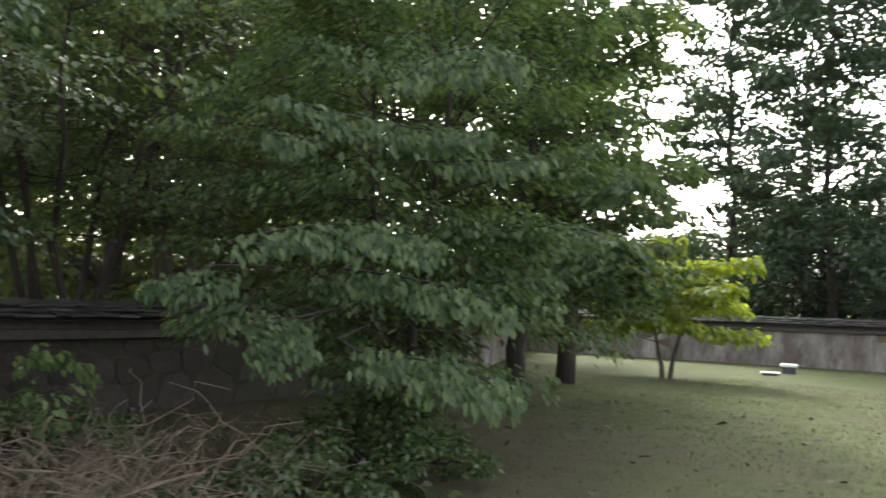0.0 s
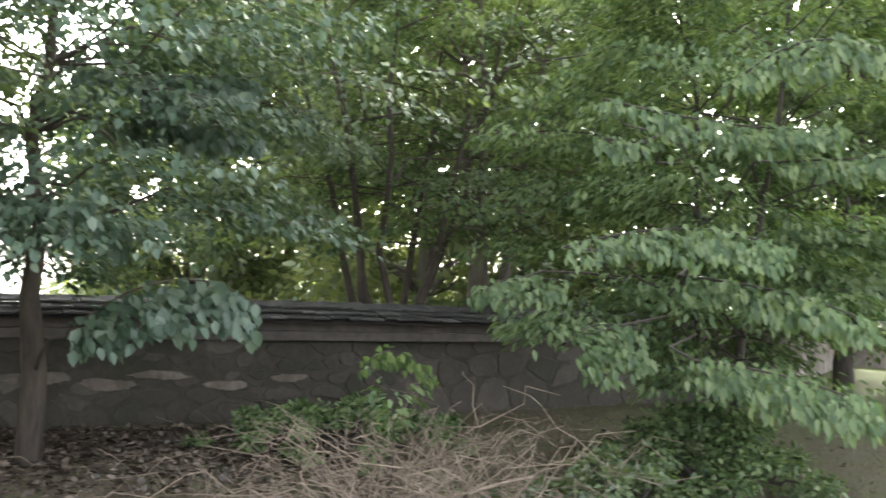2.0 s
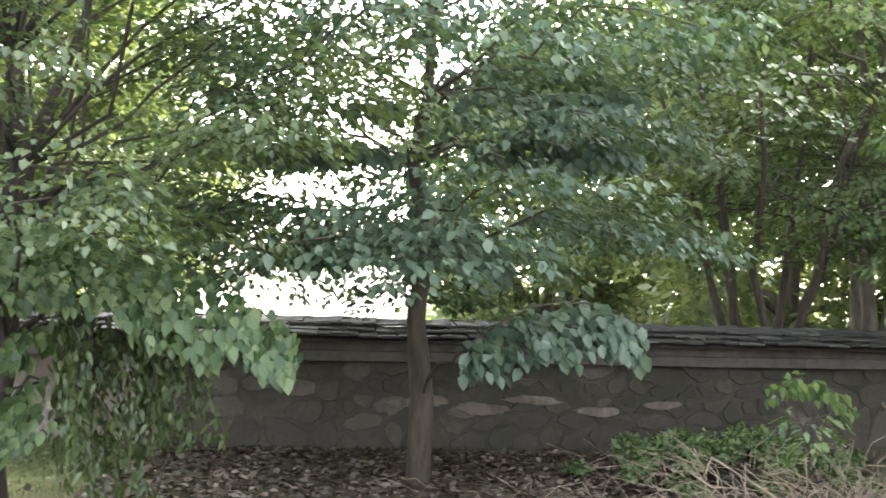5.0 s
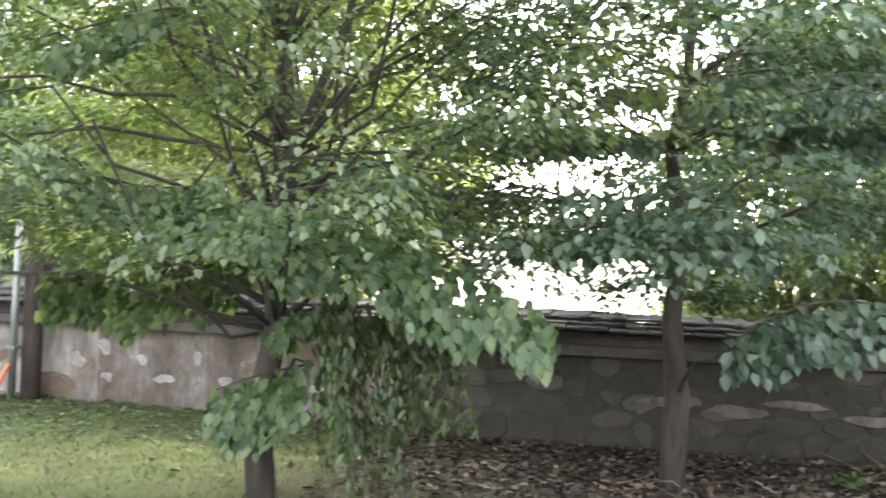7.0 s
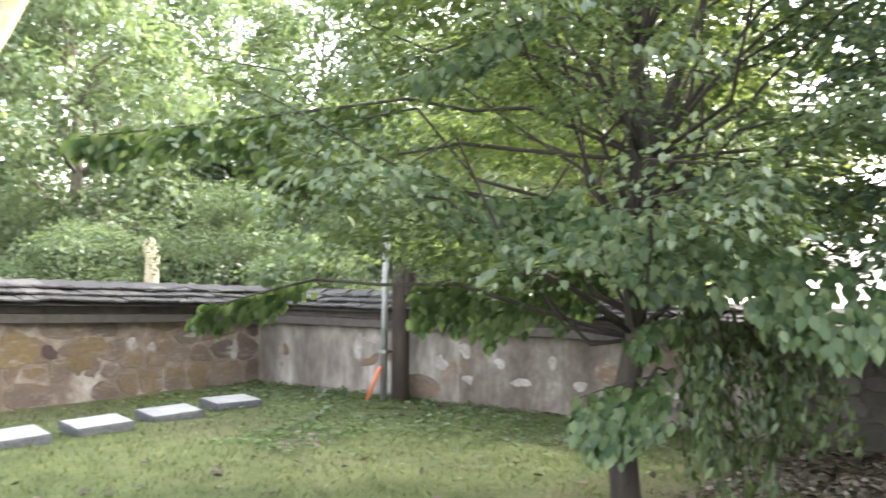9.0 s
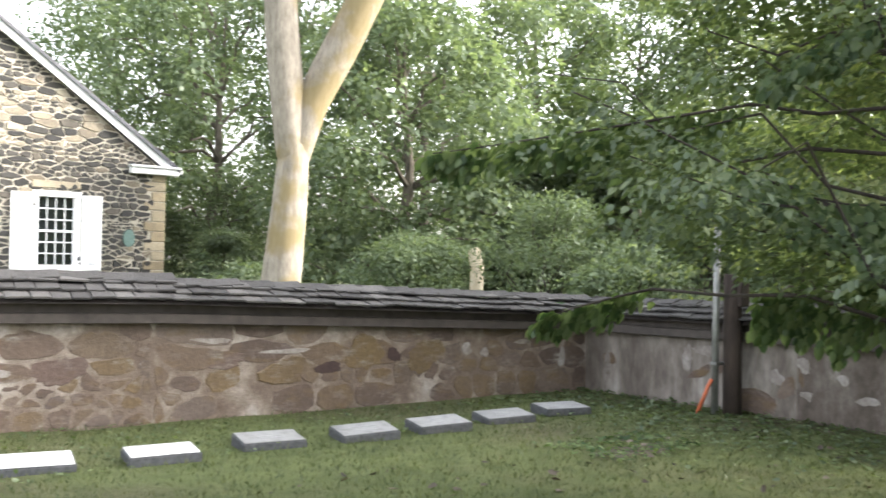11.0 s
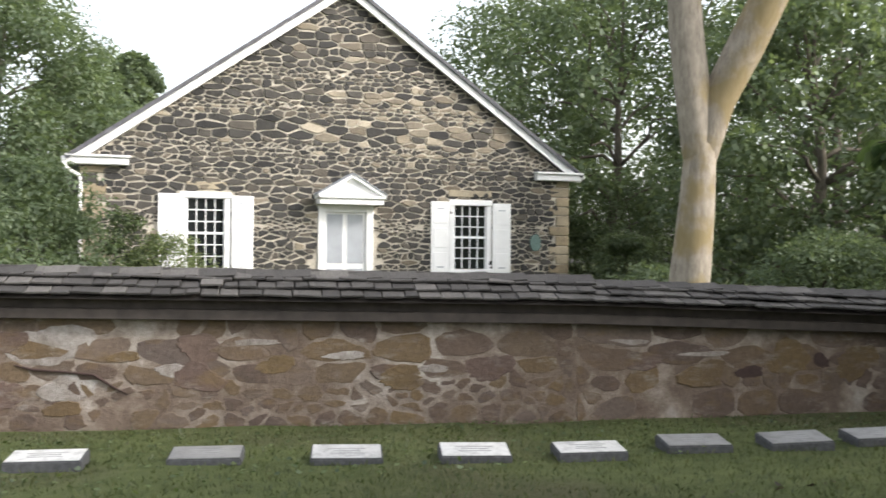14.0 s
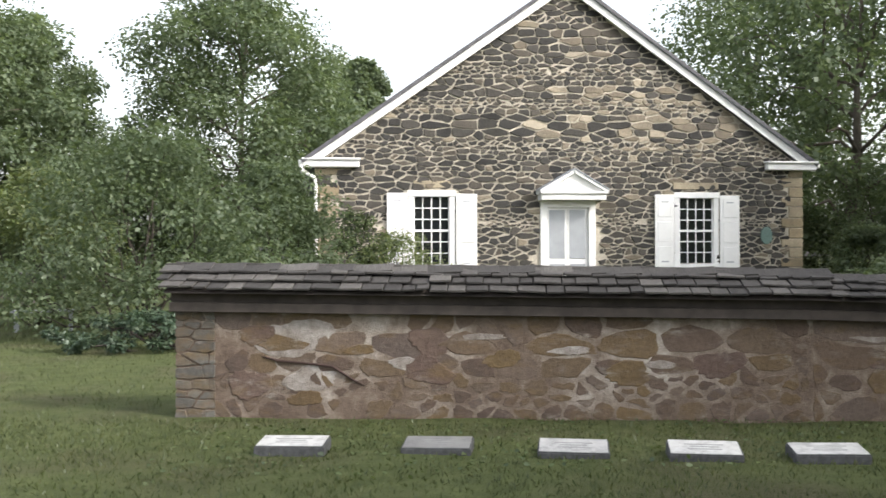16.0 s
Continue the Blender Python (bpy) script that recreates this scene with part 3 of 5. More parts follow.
    for w in widths:
        bm = box_bm(-w / 2, w / 2, 0, 0.23, 0.014, 0.034, 0.003)
        for vv in bm.verts:
            if vv.co.y < 0.1:
                vv.co.z += 0.006 * math.sin(vv.co.x * 37 + w * 50)
                vv.co.y += 0.006 * math.cos(vv.co.x * 51 + w * 80)
        me = bpy.data.meshes.new("shingle")
        bm.to_mesh(me)
        bm.free()
        me.materials.append(SHINGLE)
        meshes.append(me)
    for face in (0, 1):
        for course in range(3):
            x = -0.08 - 0.1 * rng.random()
            while x < length + 0.02:
                k = int(rng.integers(0, 4))
                w = widths[k]
                cx = x + w / 2
                e = ef(cx) + 0.14
                along = course * (sl - 0.12) / 2.6
                y = thick / 2 - half + along * math.cos(pitch)
                z = e + along * math.sin(pitch) + 0.032 + 0.007 * course + rng.normal() * 0.004
                rot = Matrix.Rotation(pitch - 0.18 + rng.normal() * 0.02, 4, "X") @ Matrix.Rotation(-slope + rng.normal() * 0.008, 4, "Y")
                loc = Matrix.Translation((cx, y, z)) @ rot
                if face:
                    loc = Matrix.Translation((0, thick, 0)) @ Matrix.Diagonal((1, 1, 1, 1)) @ Matrix.Translation((2 * cx, 0, 0)) @ Matrix.Rotation(math.pi, 4, "Z") @ loc
                o = child("shingle", meshes[k], ob)
                o.matrix_local = loc
                x += w + 0.012
    # ridge pieces, each tilted a little over the next
    x = -0.08
    while x < length:
        w = 0.3 + 0.06 * rng.random()
        for sgn in (0, 1):
            bm = box_bm(0, w + 0.03, -0.15, 0.01, 0, 0.02, 0.003)
            o = part("ridge_shingle", bm, SHINGLE, ob)
            tilt = Matrix.Rotation(-0.05 - slope + rng.normal() * 0.01, 4, "Y")
            o.matrix_local = Matrix.Translation((x, thick / 2, ef(x) + 0.14 + rise + 0.035)) @ (Matrix.Rotation(math.pi, 4, "Z") @ Matrix.Translation((-w - 0.03, 0, 0)) if sgn else Matrix()) @ tilt @ Matrix.Rotation(pitch * 0.9, 4, "X")
        x += w
    return ob


WALL_W, WALL_NE, WALL_E1, WALL_E2, WALL_E3 = (-1.0, 9.86), (9.86, 8.22), (9.25, 0.6), (9.75, -3.6), (12.3, -10.0)
WALL_S1, WALL_S2 = (23.0, -21.0), (10.0, -31.0)
north_a = wall_run("wall_north", WALL_W, (4.6, 8.78), 1.0, 0.93, "rubble stone churchyard wall with shingled wooden coping", 11, 0.21, True)
north_b = wall_run("wall_north_far", (4.6, 8.78), WALL_NE, 0.93, 0.74, "rubble stone churchyard wall with shingled wooden coping", 12, 0.21, True, 0.18)
WALL_EM = (9.7, 5.4)
east_a = wall_run("wall_east", WALL_NE, WALL_EM, 0.74, 0.775, "grey mortared churchyard wall with shingled wooden coping", 13, 0.21, True, 0.16, 0.45, MORTAR_GREY, 0.15)
WALL_EN = (9.4, 2.2)
east_b = wall_run("wall_east_stained", WALL_EM, WALL_EN, 0.775, 0.79, "stained brown mortared churchyard wall behind a dogwood", 18, 0.2, True, 0.14, 0.45, MORTAR_MID, 0.25)
wall_run("wall_east_damp", WALL_EN, WALL_E1, 0.79, 0.8, "shaded rubble churchyard wall under trees", 19, 0.2, True, 0.13, 0.45, MORTAR_MOSSY_SHADE, 0.9)
east_c = wall_run("wall_east_shaded", WALL_E1, WALL_E2, 0.8, 0.78, "shaded rubble churchyard wall under trees", 14, 0.2, True, 0.12, 0.45, MORTAR_MOSSY_SHADE, 0.9)
wall_run("wall_east_far", WALL_E2, WALL_E3, 0.78, 0.62, "shaded rubble churchyard wall under trees", 15, 0.22, False, 0.12, 0.45, MORTAR_MOSSY_SHADE, 0.9)
wall_run("wall_east_end", WALL_E3, WALL_S1, 0.62, 0.1, "distant mortared churchyard wall with pale coping", 16, 0.25, False, 0.16, 0.45, MORTAR_GREY, 0.12)
wall_run("wall_south", WALL_S1, WALL_S2, 0.1, 0.3, "distant mortared churchyard wall with pale coping", 17, 0.25, False, 0.16, 0.45, MORTAR_GREY, 0.12)


def blotch(name, wall, cx, cz, w, h, mat, seed, proud=0.012, label=""):
    """A ragged stone or patch of plaster on the face of a wall."""
    rng = np.random.default_rng(seed)
    a = np.linspace(0, 2 * np.pi, 30, endpoint=False)
    r = 1 + 0.07 * rng.normal(size=30) + 0.16 * np.cos(2 * a + rng.random() * 6) + 0.1 * np.cos(3 * a + rng.random() * 6)
    p = np.stack([cx + w / 2 * r * np.cos(a), cz + h / 2 * r * np.sin(a)], 1)
    v, f = stone_verts(p, proud, rng, 0.002)
    return child(name, to_mesh(name, v, f, mat), wall, label)


for k, (cx, cz, w, h) in enumerate(((1.05, 0.72, 0.75, 0.36), (1.25, 0.36, 0.5, 0.24), (2.1, 0.5, 0.3, 0.1), (3.6, 0.62, 0.4, 0.07), (2.75, 0.74, 0.5, 0.06), (4.4, 0.5, 0.35, 0.07))):
    blotch("plaster_patch", north_a, cx, cz, w, h, PLASTER, 700 + k, 0.006, "pale lime plaster patch")
for k, (cx, cz, w, h, m) in enumerate(((2.33, 0.43, 0.42, 0.26, PURPLE), (2.33, 0.7, 0.4, 0.24, PURPLE), (2.99, 0.54, 0.34, 0.16, OCHRE), (0.68, 0.3, 0.36, 0.3, PURPLE), (0.75, 0.76, 0.3, 0.2, PURPLE), (1.2, 0.18, 0.3, 0.14, OCHRE), (1.7, 0.62, 0.3, 0.09, OCHRE), (4.1, 0.42, 0.45, 0.2, OCHRE), (4.9, 0.5, 0.4, 0.26, PURPLE))):
    blotch("stone", north_a, cx, cz, w, h, m, 720 + k, 0.008)
for k, (cx, cz, w, h, m) in enumerate(((2.55, 0.52, 0.17, 0.15, DARK_STONE), (1.78, 0.42, 0.28, 0.13, DARK_STONE), (2.2, 0.55, 0.5, 0.3, OCHRE), (2.95, 0.5, 0.45, 0.35, OCHRE), (1.3, 0.4, 0.5, 0.26, OCHRE), (0.6, 0.55, 0.5, 0.2, PURPLE))):
    blotch("stone", north_b, cx, cz, w, h, m, 740 + k, 0.008)
for k, (cx, cz, w, h) in enumerate(((0.5, 0.72, 0.4, 0.07), (1.3, 0.6, 0.5, 0.05), (3.5, 0.55, 0.14, 0.12), (3.75, 0.5, 0.1, 0.12), (4.3, 0.6, 0.3, 0.05), (4.9, 0.4, 0.12, 0.2))):
    blotch("plaster_patch", north_b, cx, cz, w, h, PLASTER, 760 + k, 0.006, "pale lime plaster patch")
for k, (cx, cz, w, h) in enumerate(((1.5, 0.5, 0.1, 0.34), (1.75, 0.6, 0.35, 0.1), (0.35, 0.3, 0.08, 0.4), (2.6, 0.4, 0.14, 0.16), (3.0, 0.25, 0.26, 0.1), (2.9, 0.55, 0.16, 0.14), (3.6, 0.3, 0.3, 0.1))):
    blotch("plaster_patch", east_a, cx, cz, w, h, PLASTER, 780 + k, 0.006, "pale lime plaster patch")
for k, (cx, cz, w, h) in enumerate(((0.5, 0.45, 0.12, 0.1), (0.75, 0.28, 0.2, 0.09), (1.1, 0.5, 0.1, 0.12), (1.4, 0.3, 0.16, 0.08), (1.8, 0.42, 0.14, 0.07), (2.3, 0.3, 0.2, 0.08))):
    blotch("plaster_patch", east_b, cx, cz, w, h, PLASTER, 790 + k, 0.006, "pale lime plaster patch")
for k, (cx, cz, w, h) in enumerate(((0.7, 0.42, 0.5, 0.1), (1.25, 0.36, 0.42, 0.12), (1.7, 0.44, 0.45, 0.08), (2.3, 0.34, 0.36, 0.1), (2.9, 0.4, 0.4, 0.07))):
    blotch("ledge_stone", east_c, cx, cz, w, h, MORTAR_MID, 810 + k, 0.03)
# a crack that runs through the plaster
v, f = tube([(0.8, -0.012, 0.56), (0.95, -0.015, 0.52), (1.2, -0.015, 0.5), (1.45, -0.014, 0.47), (1.62, -0.013, 0.36), (1.74, -0.01, 0.3)], [0.006, 0.014, 0.01, 0.016, 0.012, 0.005], 6)
child("crack", to_mesh("crack", v, f, DARK_STONE), north_a)


# ---- church ----
FY = 27.0
CX0, CX1, EAVE, APEX, MID, DEPTH = 0.18, 13.63, 3.86, 8.72, 6.92, 15.0
OPEN = [(2.68, 3.82, 1.15, 3.1), (6.22, 7.68, 0.45, 2.9), (10.0, 11.14, 1.15, 3.08)]


def gable_top(x):
    return EAVE + (APEX - EAVE) * (1 - abs(x - MID) / (MID - CX0 if x < MID else CX1 - MID))


def church_facade(parent):
    """The gable wall, 0.45 m thick, with openings right through."""
    xs = sorted({CX0, CX1, MID, *[v for o in OPEN for v in o[:2]]})
    zs = sorted({-0.4, EAVE, *[v for o in OPEN for v in o[2:]]})
    bm = bmesh.new()
    solid = lambda i, j: not any(o[0] <= (xs[i] + xs[i + 1]) / 2 <= o[1] and o[2] <= (zs[j] + zs[j + 1]) / 2 <= o[3] for o in OPEN)  # noqa: E731

    def quad(*pts):
        bm.faces.new([bm.verts.new(p) for p in pts])

    for y in (FY, FY + 0.45):
        for i in range(len(xs) - 1):
            for j in range(len(zs) - 1):
                if solid(i, j):
                    quad((xs[i], y, zs[j]), (xs[i + 1], y, zs[j]), (xs[i + 1], y, zs[j + 1]), (xs[i], y, zs[j + 1]))
        quad((CX0, y, EAVE), (CX1, y, EAVE), (MID, y, APEX))
    for x0, x1, z0, z1 in OPEN:
        for p, q in (((x0, z0), (x1, z0)), ((x1, z0), (x1, z1)), ((x1, z1), (x0, z1)), ((x0, z1), (x0, z0))):
            quad((p[0], FY, p[1]), (q[0], FY, q[1]), (q[0], FY + 0.45, q[1]), (p[0], FY + 0.45, p[1]))
    bmesh.ops.remove_doubles(bm, verts=bm.verts[:], dist=0.001)
    return part("front_wall", bm, MORTAR_CHURCH, parent, "dark fieldstone laid in thick cream mortar")


def church_window(parent, x0, x1, z0, z1):
    """A twelve-over-twelve sash in a white frame."""
    w = child("window", None, parent)
    y = FY + 0.06
    box("frame", w, WHITE, x0 - 0.06, x0 + 0.09, y - 0.09, y + 0.08, z0, z1 + 0.05)
    box("frame", w, WHITE, x1 - 0.09, x1 + 0.06, y - 0.09, y + 0.08, z0, z1 + 0.05)
    box("frame", w, WHITE, x0 - 0.08, x1 + 0.08, y - 0.11, y + 0.08, z1 - 0.07, z1 + 0.085)
    box("sill", w, WHITE, x0 - 0.08, x1 + 0.08, y - 0.15, y + 0.08, z0 - 0.08, z0 + 0.06)
    gx0, gx1, gz0, gz1 = x0 + 0.1, x1 - 0.1, z0 + 0.07, z1 - 0.08
    mid = (gz0 + gz1) / 2
    for i in range(1, 4):
        x = gx0 + (gx1 - gx0) * i / 4
        box("muntin", w, WHITE, x - 0.014, x + 0.014, y - 0.015, y + 0.02, gz0, gz1, 0.003)
    for j in range(1, 6):
        z = gz0 + (gz1 - gz0) * j / 6
        t = 0.03 if j == 3 else 0.014
        box("muntin", w, WHITE, gx0, gx1, y - 0.02, y + 0.018, z - t, z + t, 0.003)
    box("sash", w, WHITE, gx0 - 0.03, gx0 + 0.018, y - 0.018, y + 0.022, gz0 - 0.02, gz1 + 0.02, 0.003)
    box("sash", w, WHITE, gx1 - 0.018, gx1 + 0.03, y - 0.018, y + 0.022, gz0 - 0.02, gz1 + 0.02, 0.003)
    for i in range(4):
        for j in range(6):
            a, b = gx0 + (gx1 - gx0) * i / 4, gx0 + (gx1 - gx0) * (i + 1) / 4
            c, d = gz0 + (gz1 - gz0) * j / 6, gz0 + (gz1 - gz0) * (j + 1) / 6
            box("pane", w, GLASS, a + 0.01, b - 0.01, y + 0.004, y + 0.01, c + 0.01, d - 0.01, 0)
    return w


def shutter(parent, x0, x1, z0, z1):
    s = box("shutter", parent, WHITE, x0, x1, FY - 0.075, FY - 0.035, z0, z1, 0.006, "white panelled wooden shutter")
    h = (z1 - z0) / 3
    for k in range(3):
        box("shutter_panel", s, WHITE, x0 + 0.07, x1 - 0.07, FY - 0.088, FY - 0.07, z0 + k * h + 0.06, z0 + (k + 1) * h - 0.06, 0.012)
    for z in (z0 + 0.2, z1 - 0.2):
        box("hinge", s, GUTTER, (x0 + x1) / 2 - 0.1, (x0 + x1) / 2 + 0.1, FY - 0.094, FY - 0.087, z - 0.015, z + 0.015, 0)
    return s


def beam_between(name, parent, mat, a, b, width, depth, y0, label=""):
    """A board in the plane of the gable from a to b (x, z), thickness down from the line."""
    ax, az = a
    bx, bz = b
    ln = math.hypot(bx - ax, bz - az)
    bm = box_bm(0, ln, 0, depth, -width, 0, 0.008)
    o = part(name, bm, mat, parent, label)
    o.matrix_local = Matrix.Translation((ax, y0, az)) @ Matrix.Rotation(-math.atan2(bz - az, bx - ax), 4, "Y")
    return o


def build_church():
    ch = tagged(base_empty("church", Matrix()), "fieldstone church with white trim, shutters and gabled roof", "church")
    church_facade(ch)
    for x0, x1 in ((CX0, CX0 + 0.45), (CX1 - 0.45, CX1)):
        box("side_wall", ch, MORTAR_CHURCH, x0, x1, FY + 0.452, FY + DEPTH, -0.4, EAVE, 0)
    box("rear_wall", ch, MORTAR_CHURCH, CX0 + 0.452, CX1 - 0.452, FY + DEPTH - 0.45, FY + DEPTH, -0.4, EAVE, 0)
    box("interior_floor", ch, FASCIA, CX0 + 0.46, CX1 - 0.46, FY + 0.46, FY + DEPTH - 0.46, 0.2, 0.3, 0)
    # roof slopes
    over = 0.32
    for sgn, xe in ((-1, CX0 - over), (1, CX1 + over)):
        ln = math.hypot(xe - MID, APEX - EAVE + 0.1)
        bm = box_bm(0, ln, -0.28, DEPTH + 0.3, 0.0, 0.1, 0.01)
        o = part("roof_slope", bm, ROOFING, ch)
        ang = math.atan2(APEX - EAVE + 0.1, abs(xe - MID))
        if sgn > 0:
            o.matrix_local = Matrix.Translation((MID, FY, APEX + 0.12)) @ Matrix.Rotation(ang, 4, "Y")
        else:
            o.matrix_local = Matrix.Translation((MID, FY + DEPTH, APEX + 0.12)) @ Matrix.Rotation(math.pi, 4, "Z") @ Matrix.Rotation(ang, 4, "Y")
        tip = (xe, EAVE + 0.04)
        top = (MID, APEX + 0.14)
        a, b = (tip, top) if sgn < 0 else (top, tip)
        beam_between("rake_board", ch, WHITE, a, b, 0.2, 0.05, FY - 0.2, "white painted rake board")
        beam_between("rake_moulding", ch, GUTTER, (a[0], a[1] + 0.07), (b[0], b[1] + 0.07), 0.075, 0.07, FY - 0.27)
        beam_between("rake_soffit", ch, WHITE, (a[0], a[1] - 0.13), (b[0], b[1] - 0.13), 0.03, 0.15, FY - 0.15)
        x0, x1 = (xe, CX0 + 1.15) if sgn < 0 else (CX1 - 1.1, xe)
        box("cornice_return", ch, WHITE, x0, x1, FY - 0.24, FY + 0.002, EAVE - 0.08, EAVE + 0.1, 0.015)
        box("cornice_cap", ch, WHITE, x0 - 0.03, x1 + 0.03, FY - 0.3, FY + 0.003, EAVE + 0.1, EAVE + 0.16, 0.015)
        gx0, gx1 = (xe - 0.12, xe) if sgn < 0 else (xe, xe + 0.1)
        box("gutter", ch, WHITE, gx0, gx1, FY - 0.25, FY + DEPTH, EAVE - 0.02, EAVE + 0.1, 0.02)
    for x0, x1, z0, z1 in (OPEN[0], OPEN[2]):
        church_window(ch, x0, x1, z0, z1)
        shutter(ch, x0 - 0.63, x0 - 0.08, z0 - 0.08, z1 + 0.02)
        shutter(ch, x1 + 0.08, x1 + 0.64, z0 - 0.1, z1)
    # doorway
    d = child("doorway", None, ch)
    x0, x1, z0, z1 = OPEN[1]
    for a, b in ((x0 - 0.03, x0 + 0.16), (x1 - 0.16, x1 + 0.03)):
        box("door_post", d, WHITE, a, b, FY - 0.06, FY + 0.1, z0, z1)
    box("door_head", d, WHITE, x0 - 0.02, x1 + 0.02, FY - 0.055, FY + 0.1, z1 - 0.16, z1 + 0.02)
    mx = (x0 + x1) / 2
    for a, b in ((x0 + 0.17, mx - 0.005), (mx + 0.005, x1 - 0.17)):
        leaf = box("door_leaf", d, WHITE, a, b, FY + 0.02, FY + 0.05, z0, z1 - 0.17, 0.004, "white screen door leaf with grey panel")
        box("door_panel", leaf, PALE, a + 0.05, b - 0.07, FY + 0.008, FY + 0.024, 1.36, z1 - 0.22, 0.004)
        box("door_panel", leaf, PALE, a + 0.05, b - 0.07, FY + 0.008, FY + 0.024, 0.6, 1.22, 0.004)
    box("threshold", d, GRANITE, x0 - 0.2, x1 + 0.2, FY - 0.5, FY + 0.1, -0.05, 0.44, 0.02)
    # hood over the door
    h = child("door_hood", None, ch)
    hx0, hx1 = x0 - 0.14, x1 + 0.26
    hm = (hx0 + hx1) / 2
    box("hood_frieze", h, WHITE, hx0 + 0.05, hx1 - 0.05, FY - 0.5, FY + 0.0015, z1 + 0.03, z1 + 0.18)
    box("hood_cornice", h, WHITE, hx0, hx1, FY - 0.56, FY + 0.002, z1 + 0.18, z1 + 0.26, 0.015)
    bm = bmesh.new()
    tri = [(hx0 + 0.1, z1 + 0.26), (hx1 - 0.1, z1 + 0.26), (hm, z1 + 0.74)]
    fr = [bm.verts.new((x, FY - 0.46, z)) for x, z in tri]
    bk = [bm.verts.new((x, FY - 0.002, z)) for x, z in tri]
    bm.faces.new(fr), bm.faces.new(bk[::-1])
    for i in range(3):
        bm.faces.new((fr[i], bk[i], bk[(i + 1) % 3], fr[(i + 1) % 3]))
    part("tympanum", bm, WHITE, h)
    for a, b in (((hx0 - 0.02, z1 + 0.28), (hm, z1 + 0.84)), ((hm, z1 + 0.84), (hx1 + 0.02, z1 + 0.28))):
        beam_between("hood_rake", h, WHITE, a, b, 0.09, 0.56, FY - 0.57)
        beam_between("hood_roof", h, GUTTER, (a[0], a[1] + 0.026), (b[0], b[1] + 0.026), 0.024, 0.6, FY - 0.6)
    # downspout
    v, f = tube([(CX0 - 0.38, FY - 0.2, EAVE - 0.02), (CX0 - 0.36, FY - 0.2, EAVE - 0.16), (CX0 - 0.02, FY - 0.1, EAVE - 0.36), (CX0 + 0.01, FY - 0.09, EAVE - 0.5), (CX0 + 0.01, FY - 0.09, 0.1)], [0.05] * 5, 8)
    child("downspout", to_mesh("downspout", v, f, WHITE, True), ch, "white metal downspout")
    # oval plaque
    n = 20
    ring = [(12.56 + 0.17 * math.cos(k * 2 * math.pi / n), 1.98 + 0.24 * math.sin(k * 2 * math.pi / n)) for k in range(n)]
    bm = bmesh.new()
    fr = [bm.verts.new((x, FY - 0.07, z)) for x, z in ring]
    bk = [bm.verts.new((x, FY - 0.01, z)) for x, z in ring]
    bm.faces.new(fr)
    for i in range(n):
        bm.faces.new((fr[i], bk[i], bk[(i + 1) % n], fr[(i + 1) % n]))
    part("plaque", bm, BRONZE, ch, "oval weathered bronze plaque")
    return ch


church = build_church()


# ---- grave markers ----
def grave_marker(face_mat, label):
    g = tagged(base_empty("grave_marker", Matrix()), label, "grave marker", "row of grave markers")
    bm = bmesh.new()
    w, d = 0.262, 0.16
    low = [bm.verts.new(p) for p in ((-w, -d, -0.06), (w, -d, -0.06), (w, d, -0.06), (-w, d, -0.06))]
    top = [bm.verts.new(p) for p in ((-w, -d, 0.06), (w, -d, 0.06), (w, d, 0.095), (-w, d, 0.095))]
    bm.faces.new(top), bm.faces.new(low[::-1])
    for i in range(4):
        bm.faces.new((low[i], low[(i + 1) % 4], top[(i + 1) % 4], top[i]))
    bmesh.ops.bevel(bm, geom=bm.edges[:], offset=0.008, segments=2, affect="EDGES")
    part("block", bm, GRANITE, g, "rough grey granite block")
    bm = box_bm(-w + 0.012, w - 0.012, -d + 0.012, d - 0.012, 0, 0.005, 0.002)
    face = part("face", bm, face_mat, g, "inscribed stone face")
    tilt = Matrix.Translation((0, 0, 0.078)) @ Matrix.Rotation(math.atan2(0.035, 2 * d), 4, "X")
    face.matrix_local = tilt
    for k, (bw, by) in enumerate(((0.14, 0.05), (0.1, 0.0), (0.12, -0.05))):
        bar = box("inscription_bar", face, INSCRIBED, -bw, bw, by - 0.008, by + 0.008, 0.004, 0.0065, 0)
        bar.matrix_local = Matrix()
    return g


markers = [grave_marker(POLISHED, "low grey granite grave marker with pale sloping top in grass"), grave_marker(WEATHERED, "low dark granite grave marker with weathered grey top")]
spots = [(0.1, 7.6), (1.1, 7.47), (2.0, 7.22), (2.84, 7.0), (3.63, 6.84), (4.48, 6.85), (5.26, 6.72), (5.97, 6.66), (6.72, 6.66), (7.48, 6.68)]
rng = np.random.default_rng(5)
for i, (x, y) in enumerate(spots):
    m = pose(x * 1.06 + 0.024 * i, y * 1.06, -0.012 + 0.018 * rng.random(), rng.normal() * 1.2, rng.normal() * 1.2, -12 + 6 * rng.normal() * 0.3)
    if i < 2:
        markers[i].matrix_world = m
    else:
        copy_thing(markers[1 if i > 4 else 0], m)


